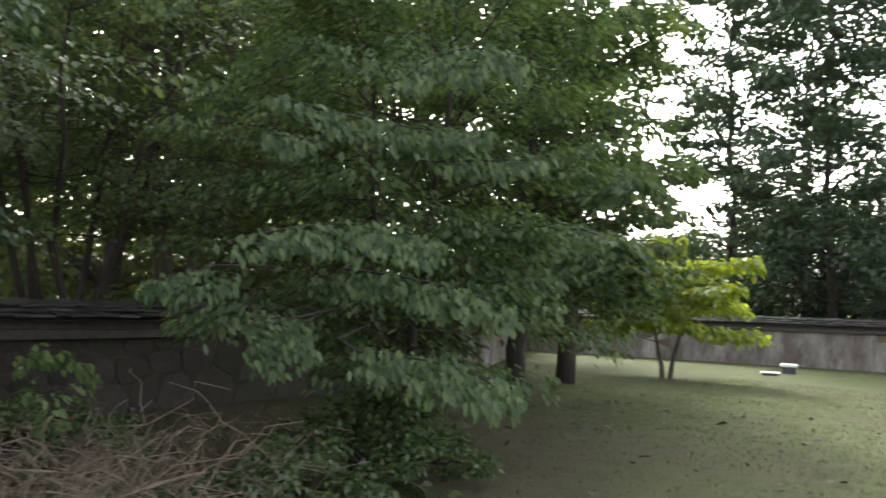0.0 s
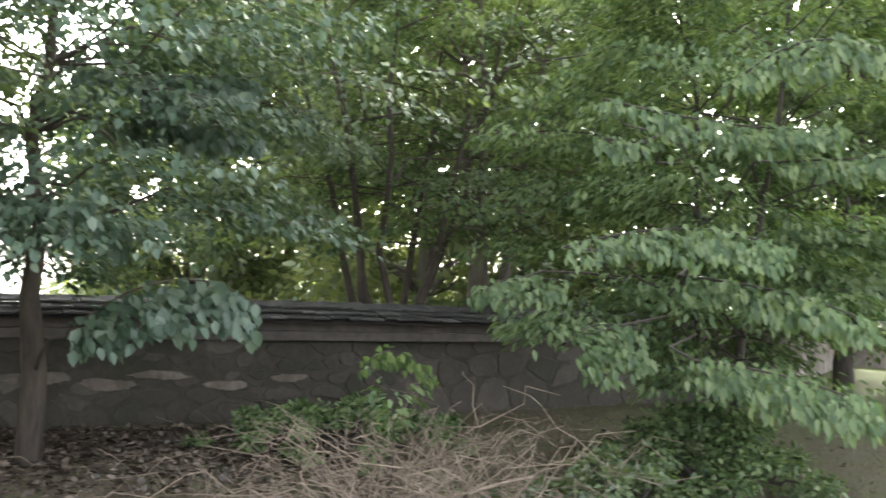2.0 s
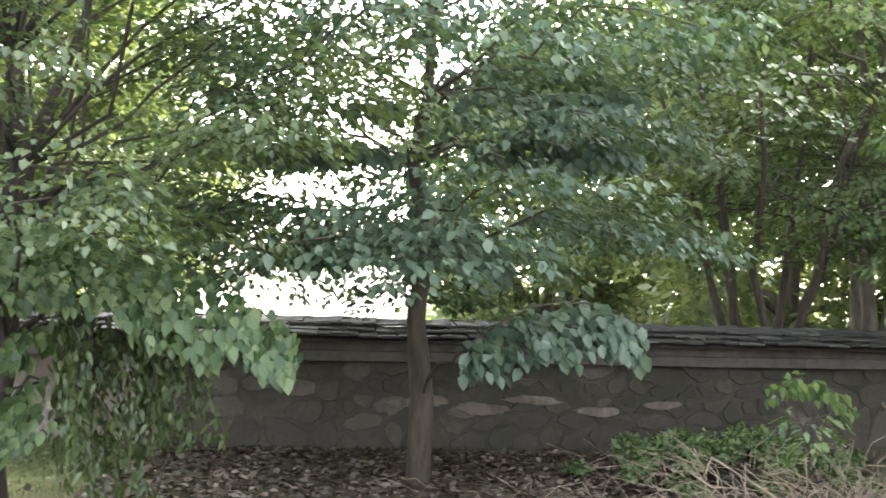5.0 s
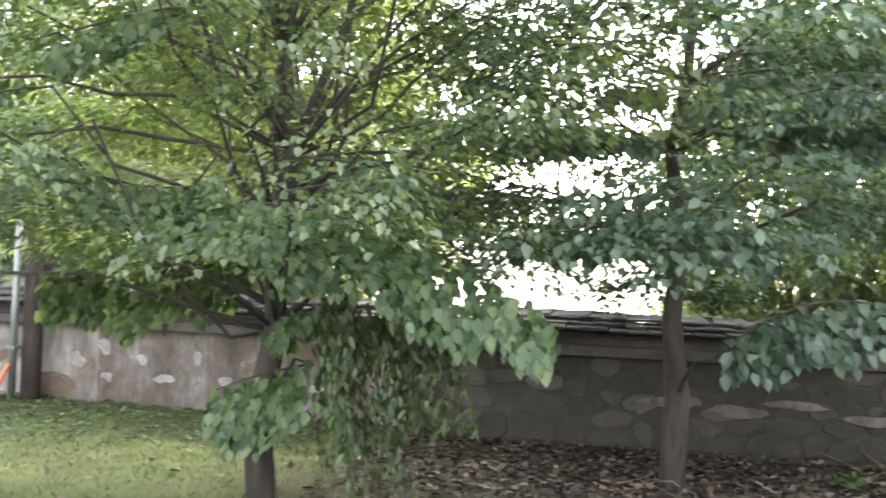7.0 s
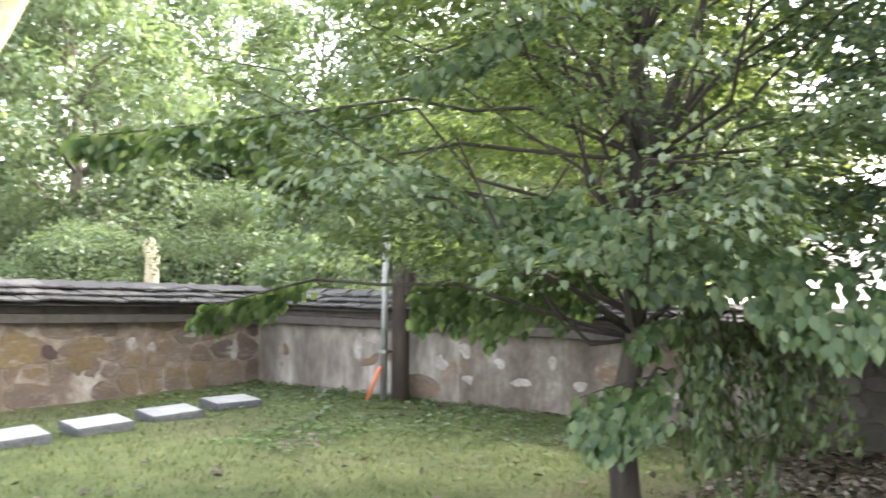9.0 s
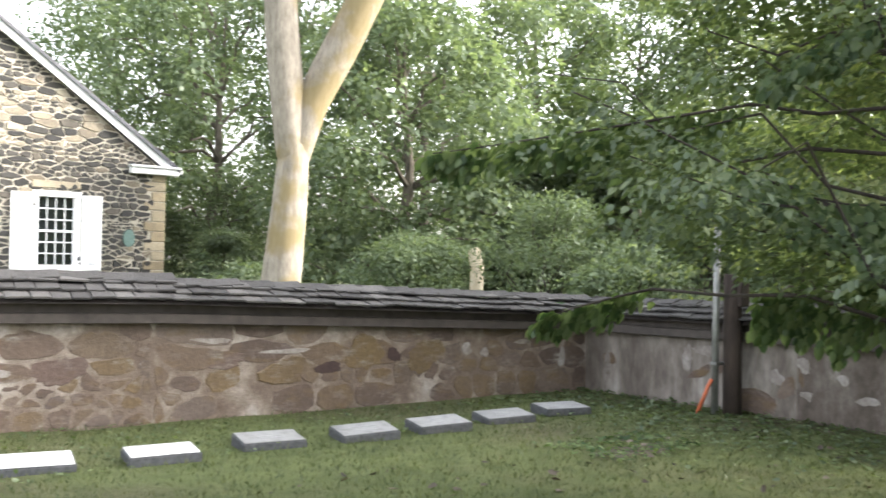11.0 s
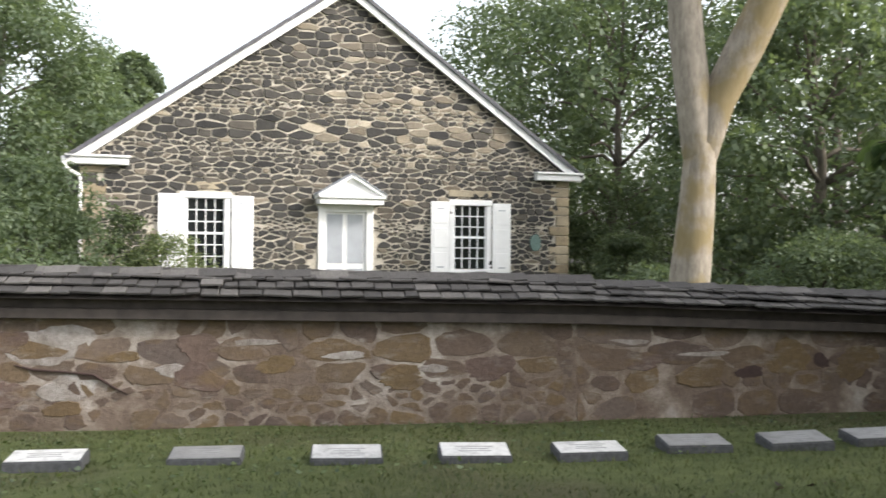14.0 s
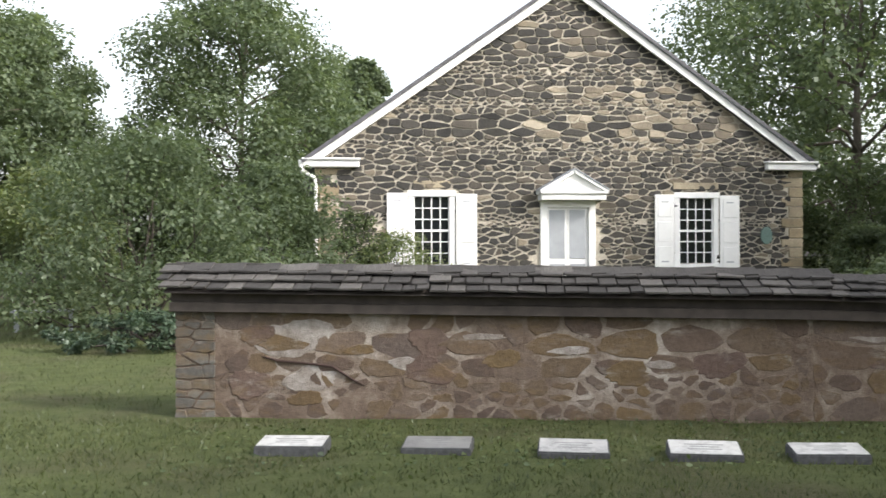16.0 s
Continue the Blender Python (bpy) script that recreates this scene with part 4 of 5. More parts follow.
# ---- utility post ----
def utility_post():
    p = tagged(base_empty("utility_post", pose(9.52, 6.02, 0)), "dark timber post with galvanised conduit pipe and orange guard", "utility post")
    v, f = tube([(0.03, 0, -0.3), (0.02, 0, 0.6), (0.01, 0, 1.0), (0.0, 0, 1.42)], [0.1, 0.095, 0.09, 0.085], 12, 0.03, np.random.default_rng(3))
    child("post", to_mesh("post", v, f, WOODPOST, True), p)
    v, f = tube([(-0.15, 0.09, -0.1), (-0.15, 0.09, 0.9), (-0.14, 0.09, 1.9)], [0.036, 0.036, 0.032], 10)
    child("conduit", to_mesh("conduit", v, f, STEEL, True), p, "galvanised metal conduit")
    for z in (0.5, 1.2):
        box("strap", p, STEEL, -0.19, 0.0, 0.05, 0.13, z, z + 0.03, 0.004)
    v, f = tube([(-0.3, 0.2, 0.0), (-0.22, 0.12, 0.3), (-0.19, 0.1, 0.36)], [0.02, 0.02, 0.018], 8)
    child("guard", to_mesh("guard", v, f, ORANGE, True), p, "leaning orange plastic guard")
    box("meter_box", p, WOODPOST, -0.06, 0.1, -0.14, -0.09, 1.1, 1.34, 0.01)
    return p


utility_post()


# ---- trees ----
def limb_part(name, pts, r0, r1, mat, parent, rng, sides=8, label="", taper=1.25):
    r = r1 + (r0 - r1) * np.linspace(1, 0, len(pts)) ** taper
    v, f = tube(pts, r, sides, 0.04, rng)
    return child(name, to_mesh(name, v, f, mat, True), parent, label)


def trunk_pts(base, top, n, rng, rough=0.07):
    p = bend(base, top, n, 0.0, rng, rough)
    p[0, 2] -= 0.25
    return p


def layered_tree(name, base, height, radius, low, sprays, leaves, size, leaf, bark, seed, trunk_r=0.1, own=(), stems=1, label="", sector=None, flat=0.3, own_size=None, own_leaf=None, limb_r=0.2, drapes=(), slim=0.31, lean=0.38, rise=0.8):
    """A small tree whose branches lie in flat drooping layers; own and drapes: sprays at places of their own."""
    rng = np.random.default_rng(seed)
    bz = float(ground_z(base[0], base[1]))
    b = np.array((base[0], base[1], bz))
    tree = tagged(base_empty(name, Matrix()), label, "tree")
    tops = []
    for k in range(stems):
        a = 2 * np.pi * (k + rng.random() * 0.5) / stems
        spread = 0.0 if stems == 1 else radius * lean
        top = b + (spread * np.cos(a), spread * np.sin(a), height * (0.88 + 0.12 * rng.random()))
        start = b + (0.06 * np.cos(a), 0.06 * np.sin(a), 0) if stems > 1 else b
        pts = trunk_pts(start, top, 12, rng)
        r = trunk_r * (1 if stems == 1 else 0.75)
        limb_part("trunk", pts, r * 1.25, r * 0.2, bark, tree, rng, 10, "", 1.8)
        tops.append(pts)
    crown, front = Leaves(seed + 100), Leaves(seed + 150)
    for k in range(sprays):
        pts = tops[k % len(tops)]
        z = low + (height - low) * ((k + rng.random()) / sprays)
        i = int(np.argmin(np.abs(pts[:, 2] - bz - z * rise)))
        a = pts[i]
        ang = rng.uniform(*sector) if sector else k * 2.4 + rng.normal() * 0.4
        reach = radius * (0.55 + 0.5 * rng.random()) * (1.0 - 0.45 * max(0, (z / height - 0.55)))
        e = np.array((a[0] + reach * np.cos(ang), a[1] + reach * np.sin(ang), bz + z - 0.1 * reach + rng.normal() * 0.1))
        line = bend(a, e, 7, 0.12, rng, 0.3)
        limb_part("limb", line, trunk_r * limb_r, 0.004, bark, tree, rng, 5)
        n = int(leaves / sprays)
        s = line[2]
        crown.spray(s, e, reach * flat, n, size, 0.22, 0.05)
        # side twigs
        for q in range(2):
            f0 = line[3 + q]
            ang2 = ang + (0.7 if q else -0.7) + rng.normal() * 0.2
            e2 = f0 + np.array((np.cos(ang2), np.sin(ang2), -0.12)) * reach * 0.5
            crown.spray(f0, e2, reach * flat * 0.6, n // 3, size, 0.22, 0.05)
    for a, e, w, n in own:
        n = int(n * 3.3)
        a, e = np.array(a), np.array(e)
        pts = tops[0]
        i = int(np.argmin(np.linalg.norm(pts - a, axis=1)))
        root = pts[i]
        line = np.concatenate([bend(root, a, 5, 0.1, rng, 0.2), bend(a, e, 6, 0.05, rng, 0.15)[1:] - (0, 0, 0.03)])
        limb_part("limb", line, trunk_r * 0.24, 0.004, bark, tree, rng, 5)
        front.spray(a, e, w, n, own_size or size, 0.3, 0.035)
    for a, q, e, drop in drapes:
        a, q, e = np.array(a), np.array(q), np.array(e)
        pts = tops[0]
        i = int(np.argmin(np.abs(pts[:, 2] - (a[2] - 0.12))))
        t = np.linspace(0, 1, 8)[:, None]
        arch = a * (1 - t) ** 2 + q * 2 * t * (1 - t) + e * t**2
        limb_part("limb", np.concatenate([bend(pts[i], arch[0], 5, 0.06, rng, 0.15)[:-1], arch - (0, 0, 0.02)]), trunk_r * 0.2, 0.004, bark, tree, rng, 6)
        front.drape(a, q, e, drop, b, own_size or size)
    child("crown", crown.mesh("crown", leaf, slim), tree)
    if own or drapes:
        child("crown", front.mesh("crown", own_leaf or leaf, slim), tree)
    return tree


DRAPES_B = [
    ((5.93, 2.97, 1.76), (6.12, 1.77, 1.98), (5.83, 0.61, 1.2), 0.49),
    ((6.3, 2.07, 0.88), (6.12, 2.31, 0.83), (5.9, 2.51, 0.73), 0.43),
    ((6.33, 2.06, 1.21), (6.17, 2.18, 1.15), (6.04, 2.25, 1.05), 0.14),
    ((5.83, 3.59, 2.48), (4.96, 4.66, 2.25), (4.47, 4.88, 2.16), 0.2),
    ((5.88, 2.72, 2.88), (5.65, 2.99, 2.82), (5.43, 3.26, 2.52), 0.21),
    ((6.06, 4.44, 1.36), (5.65, 4.69, 1.26), (5.36, 4.78, 1.16), 0.22),
    ((6.92, 2.43, 1.65), (6.74, 3.22, 1.45), (6.45, 3.88, 1.33), 0.53),
    ((5.83, 3.67, 2.14), (6.02, 3.18, 1.77), (6.08, 2.62, 1.91), 0.29),
]
DRAPES_G = [
    ((7.18, 1.09, 1.67), (7.27, 0.21, 2.07), (7.21, -0.59, 1.7), 0.31),
    ((7.02, -0.29, 1.02), (7.0, -0.89, 1.6), (6.86, -1.42, 1.26), 0.41),
    ((7.02, -0.23, 2.7), (7.03, -0.56, 2.68), (6.84, -1.4, 2.74), 0.27),
    ((7.04, 0.5, 2.59), (7.04, 0.34, 2.71), (7.05, 0.11, 2.63), 0.16),
    ((7.13, 1.11, 2.28), (7.16, 0.67, 2.49), (7.19, 0.14, 2.36), 0.18),
    ((7.36, -0.33, 2.45), (7.3, -0.95, 2.54), (7.19, -1.46, 2.43), 0.25),
]
DRAPES_H = [
    ((5.13, -2.83, 1.68), (4.69, -3.45, 1.92), (4.34, -3.68, 1.69), 0.21),
    ((4.99, -3.48, 1.55), (4.48, -3.94, 1.51), (4.13, -4.07, 1.34), 0.18),
    ((4.75, -3.44, 1.1), (4.4, -3.77, 1.09), (4.01, -4.01, 0.94), 0.22),
    ((5.26, -3.0, 1.18), (5.25, -3.06, 1.29), (5.08, -3.32, 1.24), 0.38),
    ((5.24, -3.1, 2.54), (4.76, -3.76, 2.33), (4.37, -4.02, 2.36), 0.17),
    ((4.84, -3.69, 2.63), (4.54, -3.89, 2.96), (4.27, -4.17, 2.77), 0.25),
    ((5.28, -3.1, 2.32), (5.17, -3.2, 2.3), (5.05, -3.3, 2.28), 0.14),
    ((4.67, -3.85, 2.19), (4.48, -4.09, 2.21), (4.24, -4.33, 2.22), 0.14),
    ((6.43, -2.88, 1.39), (6.31, -2.93, 1.5), (6.02, -3.3, 1.49), 0.21),
]
SAPLING = [
    ((5.89, -1.92, 0.91), (5.88, -2.1, 1.17), (5.76, -2.32, 0.87), 0.12),
]
SPRAYS_R = [
    ((6.63, -6.48, 1.6), (6.34, -5.29, 1.61), 0.5, 220),
    ((7.23, -7.3, 2.03), (6.11, -6.98, 1.82), 0.6, 320),
    ((8.65, -8.73, 1.97), (7.36, -6.42, 1.6), 0.7, 320),
    ((8.54, -8.84, 3.1), (7.35, -8.58, 2.5), 0.8, 350),
    ((8.63, -8.74, 1.31), (7.46, -8.49, 1.66), 0.7, 300),
]

tree_b = layered_tree("tree", (6.45, 2.35), 6.2, 2.5, 1.95, 64, 29000, 0.056, LEAF_MID, BARK_DARK, 21, 0.078, (), 1, "dogwood with dark trunk and drooping broad leaves", own_size=0.09, own_leaf=LEAF_DOG, drapes=DRAPES_B, rise=0.5)
rng = np.random.default_rng(8)
for a, b, r in (((6.44, 2.39, 1.35), (6.36, 2.55, 4.2), 0.04), ((6.44, 2.39, 1.45), (6.75, 2.38, 4.6), 0.05), ((6.44, 2.39, 1.5), (7.0, 1.72, 4.4), 0.07), ((6.44, 2.39, 1.2), (6.25, 3.75, 2.1), 0.05), ((6.44, 2.39, 1.1), (6.5, 3.9, 1.75), 0.045), ((6.5, 2.3, 1.8), (7.0, 0.9, 3.3), 0.03)):
    limb_part("limb", bend(a, b, 9, 0.05, rng, 0.12), r * 0.55, r * 0.22, BARK_DARK, tree_b, rng, 8)
tree_g = layered_tree("tree", (7.86, -0.06), 7.0, 2.7, 1.75, 70, 21000, 0.075, LEAF_BLUE, BARK_BROWN, 22, 0.075, (), 1, "slender tree with flat tiers of blue-green leaves", own_size=0.105, drapes=DRAPES_G, flat=0.34)
tree_c = layered_tree("tree", (10.85, -3.6), 6.8, 3.2, 2.2, 60, 21000, 0.075, LEAF_MID, BARK_BROWN, 23, 0.065, (), 7, "many-stemmed tree behind the churchyard wall", lean=0.62)
tree_d = layered_tree("tree", (11.3, -5.0), 7.0, 3.0, 2.3, 50, 14000, 0.085, LEAF_DOG, BARK_GREY, 24, 0.12, (), 3, "many-stemmed tree with thick grey stems", lean=0.3)
tree_h = layered_tree("tree", (6.75, -5.1), 6.0, 1.8, 0.85, 84, 28000, 0.075, LEAF_DOG, BARK_DARK, 25, 0.05, (), 2, "bushy tree with drooping sprays of pointed leaves", own_size=0.072, drapes=DRAPES_H, slim=0.21)
sapling = layered_tree("sapling", (5.85, -2.12), 0.75, 0.3, 0.55, 4, 60, 0.07, LEAF_DOG, BARK_DARK, 31, 0.012, (), 1, "young leafy sapling growing through the brush", own_size=0.075, drapes=SAPLING, slim=0.24)
tree_r = layered_tree("tree", (10.1, -9.4), 7.5, 2.1, 1.5, 60, 16000, 0.1, LEAF_DOG, BARK_DARK, 26, 0.12, SPRAYS_R, 1, "dark-trunked tree with layered leaves over the lawn")
tree_r2 = layered_tree("tree", (12.2, -12.3), 8.0, 1.9, 1.6, 50, 12000, 0.11, LEAF_MID, BARK_DARK, 27, 0.14, (), 1, "dark-trunked tree with layered leaves over the lawn")
tree_e = layered_tree("tree", (12.2, 4.3), 7.5, 2.7, 2.2, 60, 16000, 0.1, LEAF_SUN, BARK_GREY, 28, 0.12, (), 3, "light green tree standing behind the churchyard wall")
tree_e2 = layered_tree("tree", (13.6, 5.6), 7.5, 3.6, 1.6, 50, 14000, 0.1, LEAF_SUN, BARK_GREY, 29, 0.1, (), 2, "light green tree standing behind the churchyard wall")
tree_y = layered_tree("tree", (13.2, -16.0), 2.75, 1.5, 1.0, 30, 4200, 0.16, LEAF_YELLOW, BARK_GREY, 30, 0.06, (), 2, "small yellow-green tree in sunlight")


def wood_tree(base, height, radius, crown_low, n_clumps, per, size, leaf, bark, seed, label, trunk_r=0.25, flat=0.62):
    """A tall tree: trunk, limbs and a crown of uneven clumps with gaps."""
    rng = np.random.default_rng(seed)
    bz = float(ground_z(np.clip(base[0], -60, 60), np.clip(base[1], -60, 60)))
    tree = tagged(base_empty("tree", Matrix()), label, "tree", "woodland trees")
    b = np.array((base[0], base[1], bz))
    pts = trunk_pts(b, b + (rng.normal() * 0.4, rng.normal() * 0.4, height * 0.9), 10, rng)
    limb_part("trunk", pts, trunk_r, trunk_r * 0.2, bark, tree, rng, 9)
    crown = Leaves(seed + 500)
    n_clumps, per = int(n_clumps * 1.15), int(per * 1.6)
    for k in range(n_clumps):
        u = (k + rng.random()) / n_clumps
        z = crown_low + (height - crown_low) * u
        prof = math.sin(math.pi * min(1, 0.18 + 0.8 * u)) ** 0.6
        ang = k * 2.39996 + rng.normal() * 0.3
        rr = radius * prof * (0.45 + 0.6 * rng.random())
        c = b + (rr * np.cos(ang), rr * np.sin(ang), z)
        if k % 3 == 0:
            i = int(np.argmin(np.abs(pts[:, 2] - bz - z * 0.75)))
            limb_part("limb", bend(pts[i], c, 6, 0.2, rng, 0.3), trunk_r * 0.3, 0.02, bark, tree, rng, 5)
        cr = radius * (0.2 + 0.16 * rng.random())
        crown.clump(c, cr, per, size, flat)
    child("crown", crown.mesh("crown", leaf, 0.36, simple=True), tree)
    return tree


# woods beyond the wall, by bearing and distance from the yard
def at_bearing(deg, far):
    return (-math.sin(radians(deg)) * far, math.cos(radians(deg)) * far)


WOODS = [
    (-24, 44, 12.5, 5.5, 2), (-29, 36, 11.5, 5, 1), (-33.5, 46, 18, 6, 2), (-40, 28, 8.5, 3.6, 0.3), (-41, 36, 15, 5, 1), (-48.5, 31, 5, 2.8, 0.3),
    (-47, 42, 13, 5.5, 1), (-53, 30, 5.5, 3.2, 0.4), (-58, 25, 4.5, 2.6, 0.4), (-58, 42, 11, 5, 1), (-52.5, 45, 14, 5, 2), (-64, 27, 7, 3.6, 0.6), (-70, 22, 5, 2.8, 0.5),
]
for k, (deg, far, h, r, low) in enumerate(WOODS):
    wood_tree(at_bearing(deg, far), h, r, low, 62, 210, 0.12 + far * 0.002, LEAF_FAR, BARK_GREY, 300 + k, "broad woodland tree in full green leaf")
for k, (deg, far, h, r, low, leaf) in enumerate([
    (-74, 38, 8, 4, 1.0, LEAF_SUN), (-97, 21, 12, 2.6, 6, LEAF_MID), (-103, 22, 12, 3.6, 0.5, LEAF_SUN), (-93, 26, 7, 3.0, 0.5, LEAF_SUN), (-85, 30, 4.5, 2.8, 0.4, LEAF_SUN), (-110, 18, 9, 3.2, 1.5, LEAF_SUN), (-116, 24, 10, 4.2, 0.5, LEAF_SUN),
    (-123, 20, 9, 3.6, 0.5, LEAF_MID), (-129, 26, 11, 4.2, 0.8, LEAF_MID), 
    (-134, 40, 4.5, 3.5, 0.5, LEAF_FAR), (-140, 46, 4.5, 4.0, 0.5, LEAF_FAR), (-148, 44, 6, 5, 0.5, LEAF_DARK), (-156, 44, 7, 5, 0.5, LEAF_DARK)]):
    wood_tree(at_bearing(deg, far), h, r, low, 60, 190, 0.15 + far * 0.002, leaf, BARK_GREY, 340 + k, "tree beyond the churchyard wall in green leaf")
for k, (deg, far, h, r) in enumerate([(-143.6, 39, 19, 3.2), (-148.5, 36, 18, 4.2), (-154, 34, 18, 4.6), (-147, 46, 21, 5.0)]):
    wood_tree(at_bearing(deg, far), h, r, 1.8, 84, 150, 0.2, LEAF_DARK, BARK_DARK, 370 + k, "tall dark conifer with drooping boughs", 0.16, 0.3)
for k, (deg, far, h, r, low) in enumerate([(4.2, 52, 14.5, 6.0, 3.0), (15.6, 54, 13.0, 4.2, 2), (9.6, 60, 7.5, 6, 0.6), (19, 50, 13, 6, 1), (26, 45, 12, 6, 1), (0.0, 62, 12.5, 4.0, 2), (-2.6, 66, 14.0, 2.2, 5)]):
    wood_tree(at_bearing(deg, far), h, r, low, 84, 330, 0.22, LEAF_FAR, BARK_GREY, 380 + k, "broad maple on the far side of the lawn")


def shrub(name, base, rx, ry, h, clumps, per, size, leaf, seed, label, low=0.15):
    rng = np.random.default_rng(seed)
    bz = float(ground_z(base[0], base[1]))
    s = tagged(base_empty(name, Matrix()), label, "shrub")
    crown = Leaves(seed + 9)
    for k in range(clumps):
        u = rng.random() ** 0.8
        ang = k * 2.4
        prof = math.sqrt(max(0.05, 1 - u * u)) * (0.5 + 0.5 * rng.random())
        c = np.array((base[0] + rx * prof * math.cos(ang), base[1] + ry * prof * math.sin(ang), bz + low + u * (h - low)))
        if k % 3 == 0:
            limb_part("stem", bend((base[0] + rng.normal() * 0.1, base[1] + rng.normal() * 0.1, bz - 0.05), c, 6, 0.05, rng, 0.3), 0.035, 0.006, BARK_DARK, s, rng, 5)
        crown.clump(c, min(rx, h) * 0.3 * (0.7 + 0.6 * rng.random()), int(per * 1.7), size * 0.72, 0.6)
    child("leaves", crown.mesh("leaves", leaf, simple=True), s)
    return s


shrub("shrub", (-3.0, 19.4), 2.6, 1.8, 3.7, 70, 170, 0.13, LEAF_FAR, 401, "large spreading green shrub beside the church")
shrub("shrub", (-0.6, 22.0), 1.6, 1.4, 3.3, 50, 150, 0.13, LEAF_FAR, 402, "large spreading green shrub beside the church")
shrub("shrub", (-5.6, 23.0), 1.8, 1.5, 3.2, 45, 150, 0.14, LEAF_SUN, 403, "light green shrub at the edge of the lawn")
shrub("shrub", (2.2, 24.6), 1.7, 0.8, 1.85, 46, 130, 0.1, LEAF_SUN, 404, "low clipped green shrub below the church window")
shrub("shrub", (1.2, 25.3), 0.9, 0.7, 2.5, 26, 100, 0.11, LEAF_VINE, 405, "leggy reddish green shrub against the church")
shrub("low_shrub", (-2.2, 16.6), 1.9, 1.1, 0.55, 36, 120, 0.1, LEAF_BLUE, 406, "low dark spreading ground shrub on the lawn", 0.05)
shrub("shrub", (8.0, -2.4), 1.0, 1.3, 0.36, 44, 110, 0.075, LEAF_DOG, 407, "ivy mound at the foot of the churchyard wall", 0.05)
shrub("shrub", (6.3, -4.6), 1.0, 0.8, 0.55, 34, 120, 0.075, LEAF_DOG, 409, "leafy weeds round the foot of a bushy tree", 0.03)
shrub("shrub", (5.6, -3.5), 0.8, 0.6, 0.36, 26, 110, 0.07, LEAF_MID, 408, "low leafy weeds at the edge of the brush", 0.03)
for k, (sx, sy, sr, sh) in enumerate(((15.2, 26.5, 1.3, 2.2), (17.8, 24.5, 1.8, 2.4), (20.5, 22.0, 2.0, 2.2), (15.0, 30.0, 1.4, 3.0), (12.6, 20.5, 1.4, 1.3), (22.5, 18.0, 2.2, 2.2), (16.6, 29.0, 1.8, 4.0), (19.6, 30.5, 2.3, 5.0))):
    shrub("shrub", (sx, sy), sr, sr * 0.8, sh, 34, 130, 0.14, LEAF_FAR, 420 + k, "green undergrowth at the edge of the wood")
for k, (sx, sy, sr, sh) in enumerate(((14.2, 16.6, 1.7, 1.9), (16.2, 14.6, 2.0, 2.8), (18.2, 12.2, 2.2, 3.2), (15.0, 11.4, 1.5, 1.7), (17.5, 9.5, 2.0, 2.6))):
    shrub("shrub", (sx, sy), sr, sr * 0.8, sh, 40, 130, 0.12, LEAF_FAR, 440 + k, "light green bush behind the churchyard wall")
shrub("shrub", (16.5, 19.5), 2.2, 1.5, 1.1, 40, 110, 0.14, LEAF_FAR, 410, "low undergrowth behind the churchyard wall")


# creeper hanging from the dogwood
def creeper():
    rng = np.random.default_rng(77)
    v = tagged(base_empty("creeper", Matrix()), "dark green creeper hanging from a dogwood branch", "creeper")
    leaves = Leaves(78)
    for k in range(19):
        a = np.array((6.35 + rng.normal() * 0.12, 2.05 - 0.75 * rng.random(), 1.35 - 0.25 * rng.random()))
        drop = 0.35 + 1.0 * rng.random()
        b = a + (rng.normal() * 0.12, -0.12 + rng.normal() * 0.12, -drop)
        b[2] = max(b[2], 0.03)
        limb_part("strand", bend(a, b, 6, 0.0, rng, 0.3), 0.006, 0.003, BARK_DARK, v, rng, 4)
        n = 120
        t = rng.random(n)[:, None]
        p = a + (b - a) * t + rng.normal(size=(n, 3)) * (0.04, 0.04, 0.03)
        way = rng.normal(size=(n, 3)) * 0.35 + (0, 0, -0.9)
        leaves.add(p, way, rng.normal(size=(n, 3)) + (-0.8, 0, 0.4), 0.07 * (0.7 + 0.6 * rng.random(n)))
    child("leaves", leaves.mesh("leaves", LEAF_VINE, 0.19), v)


creeper()


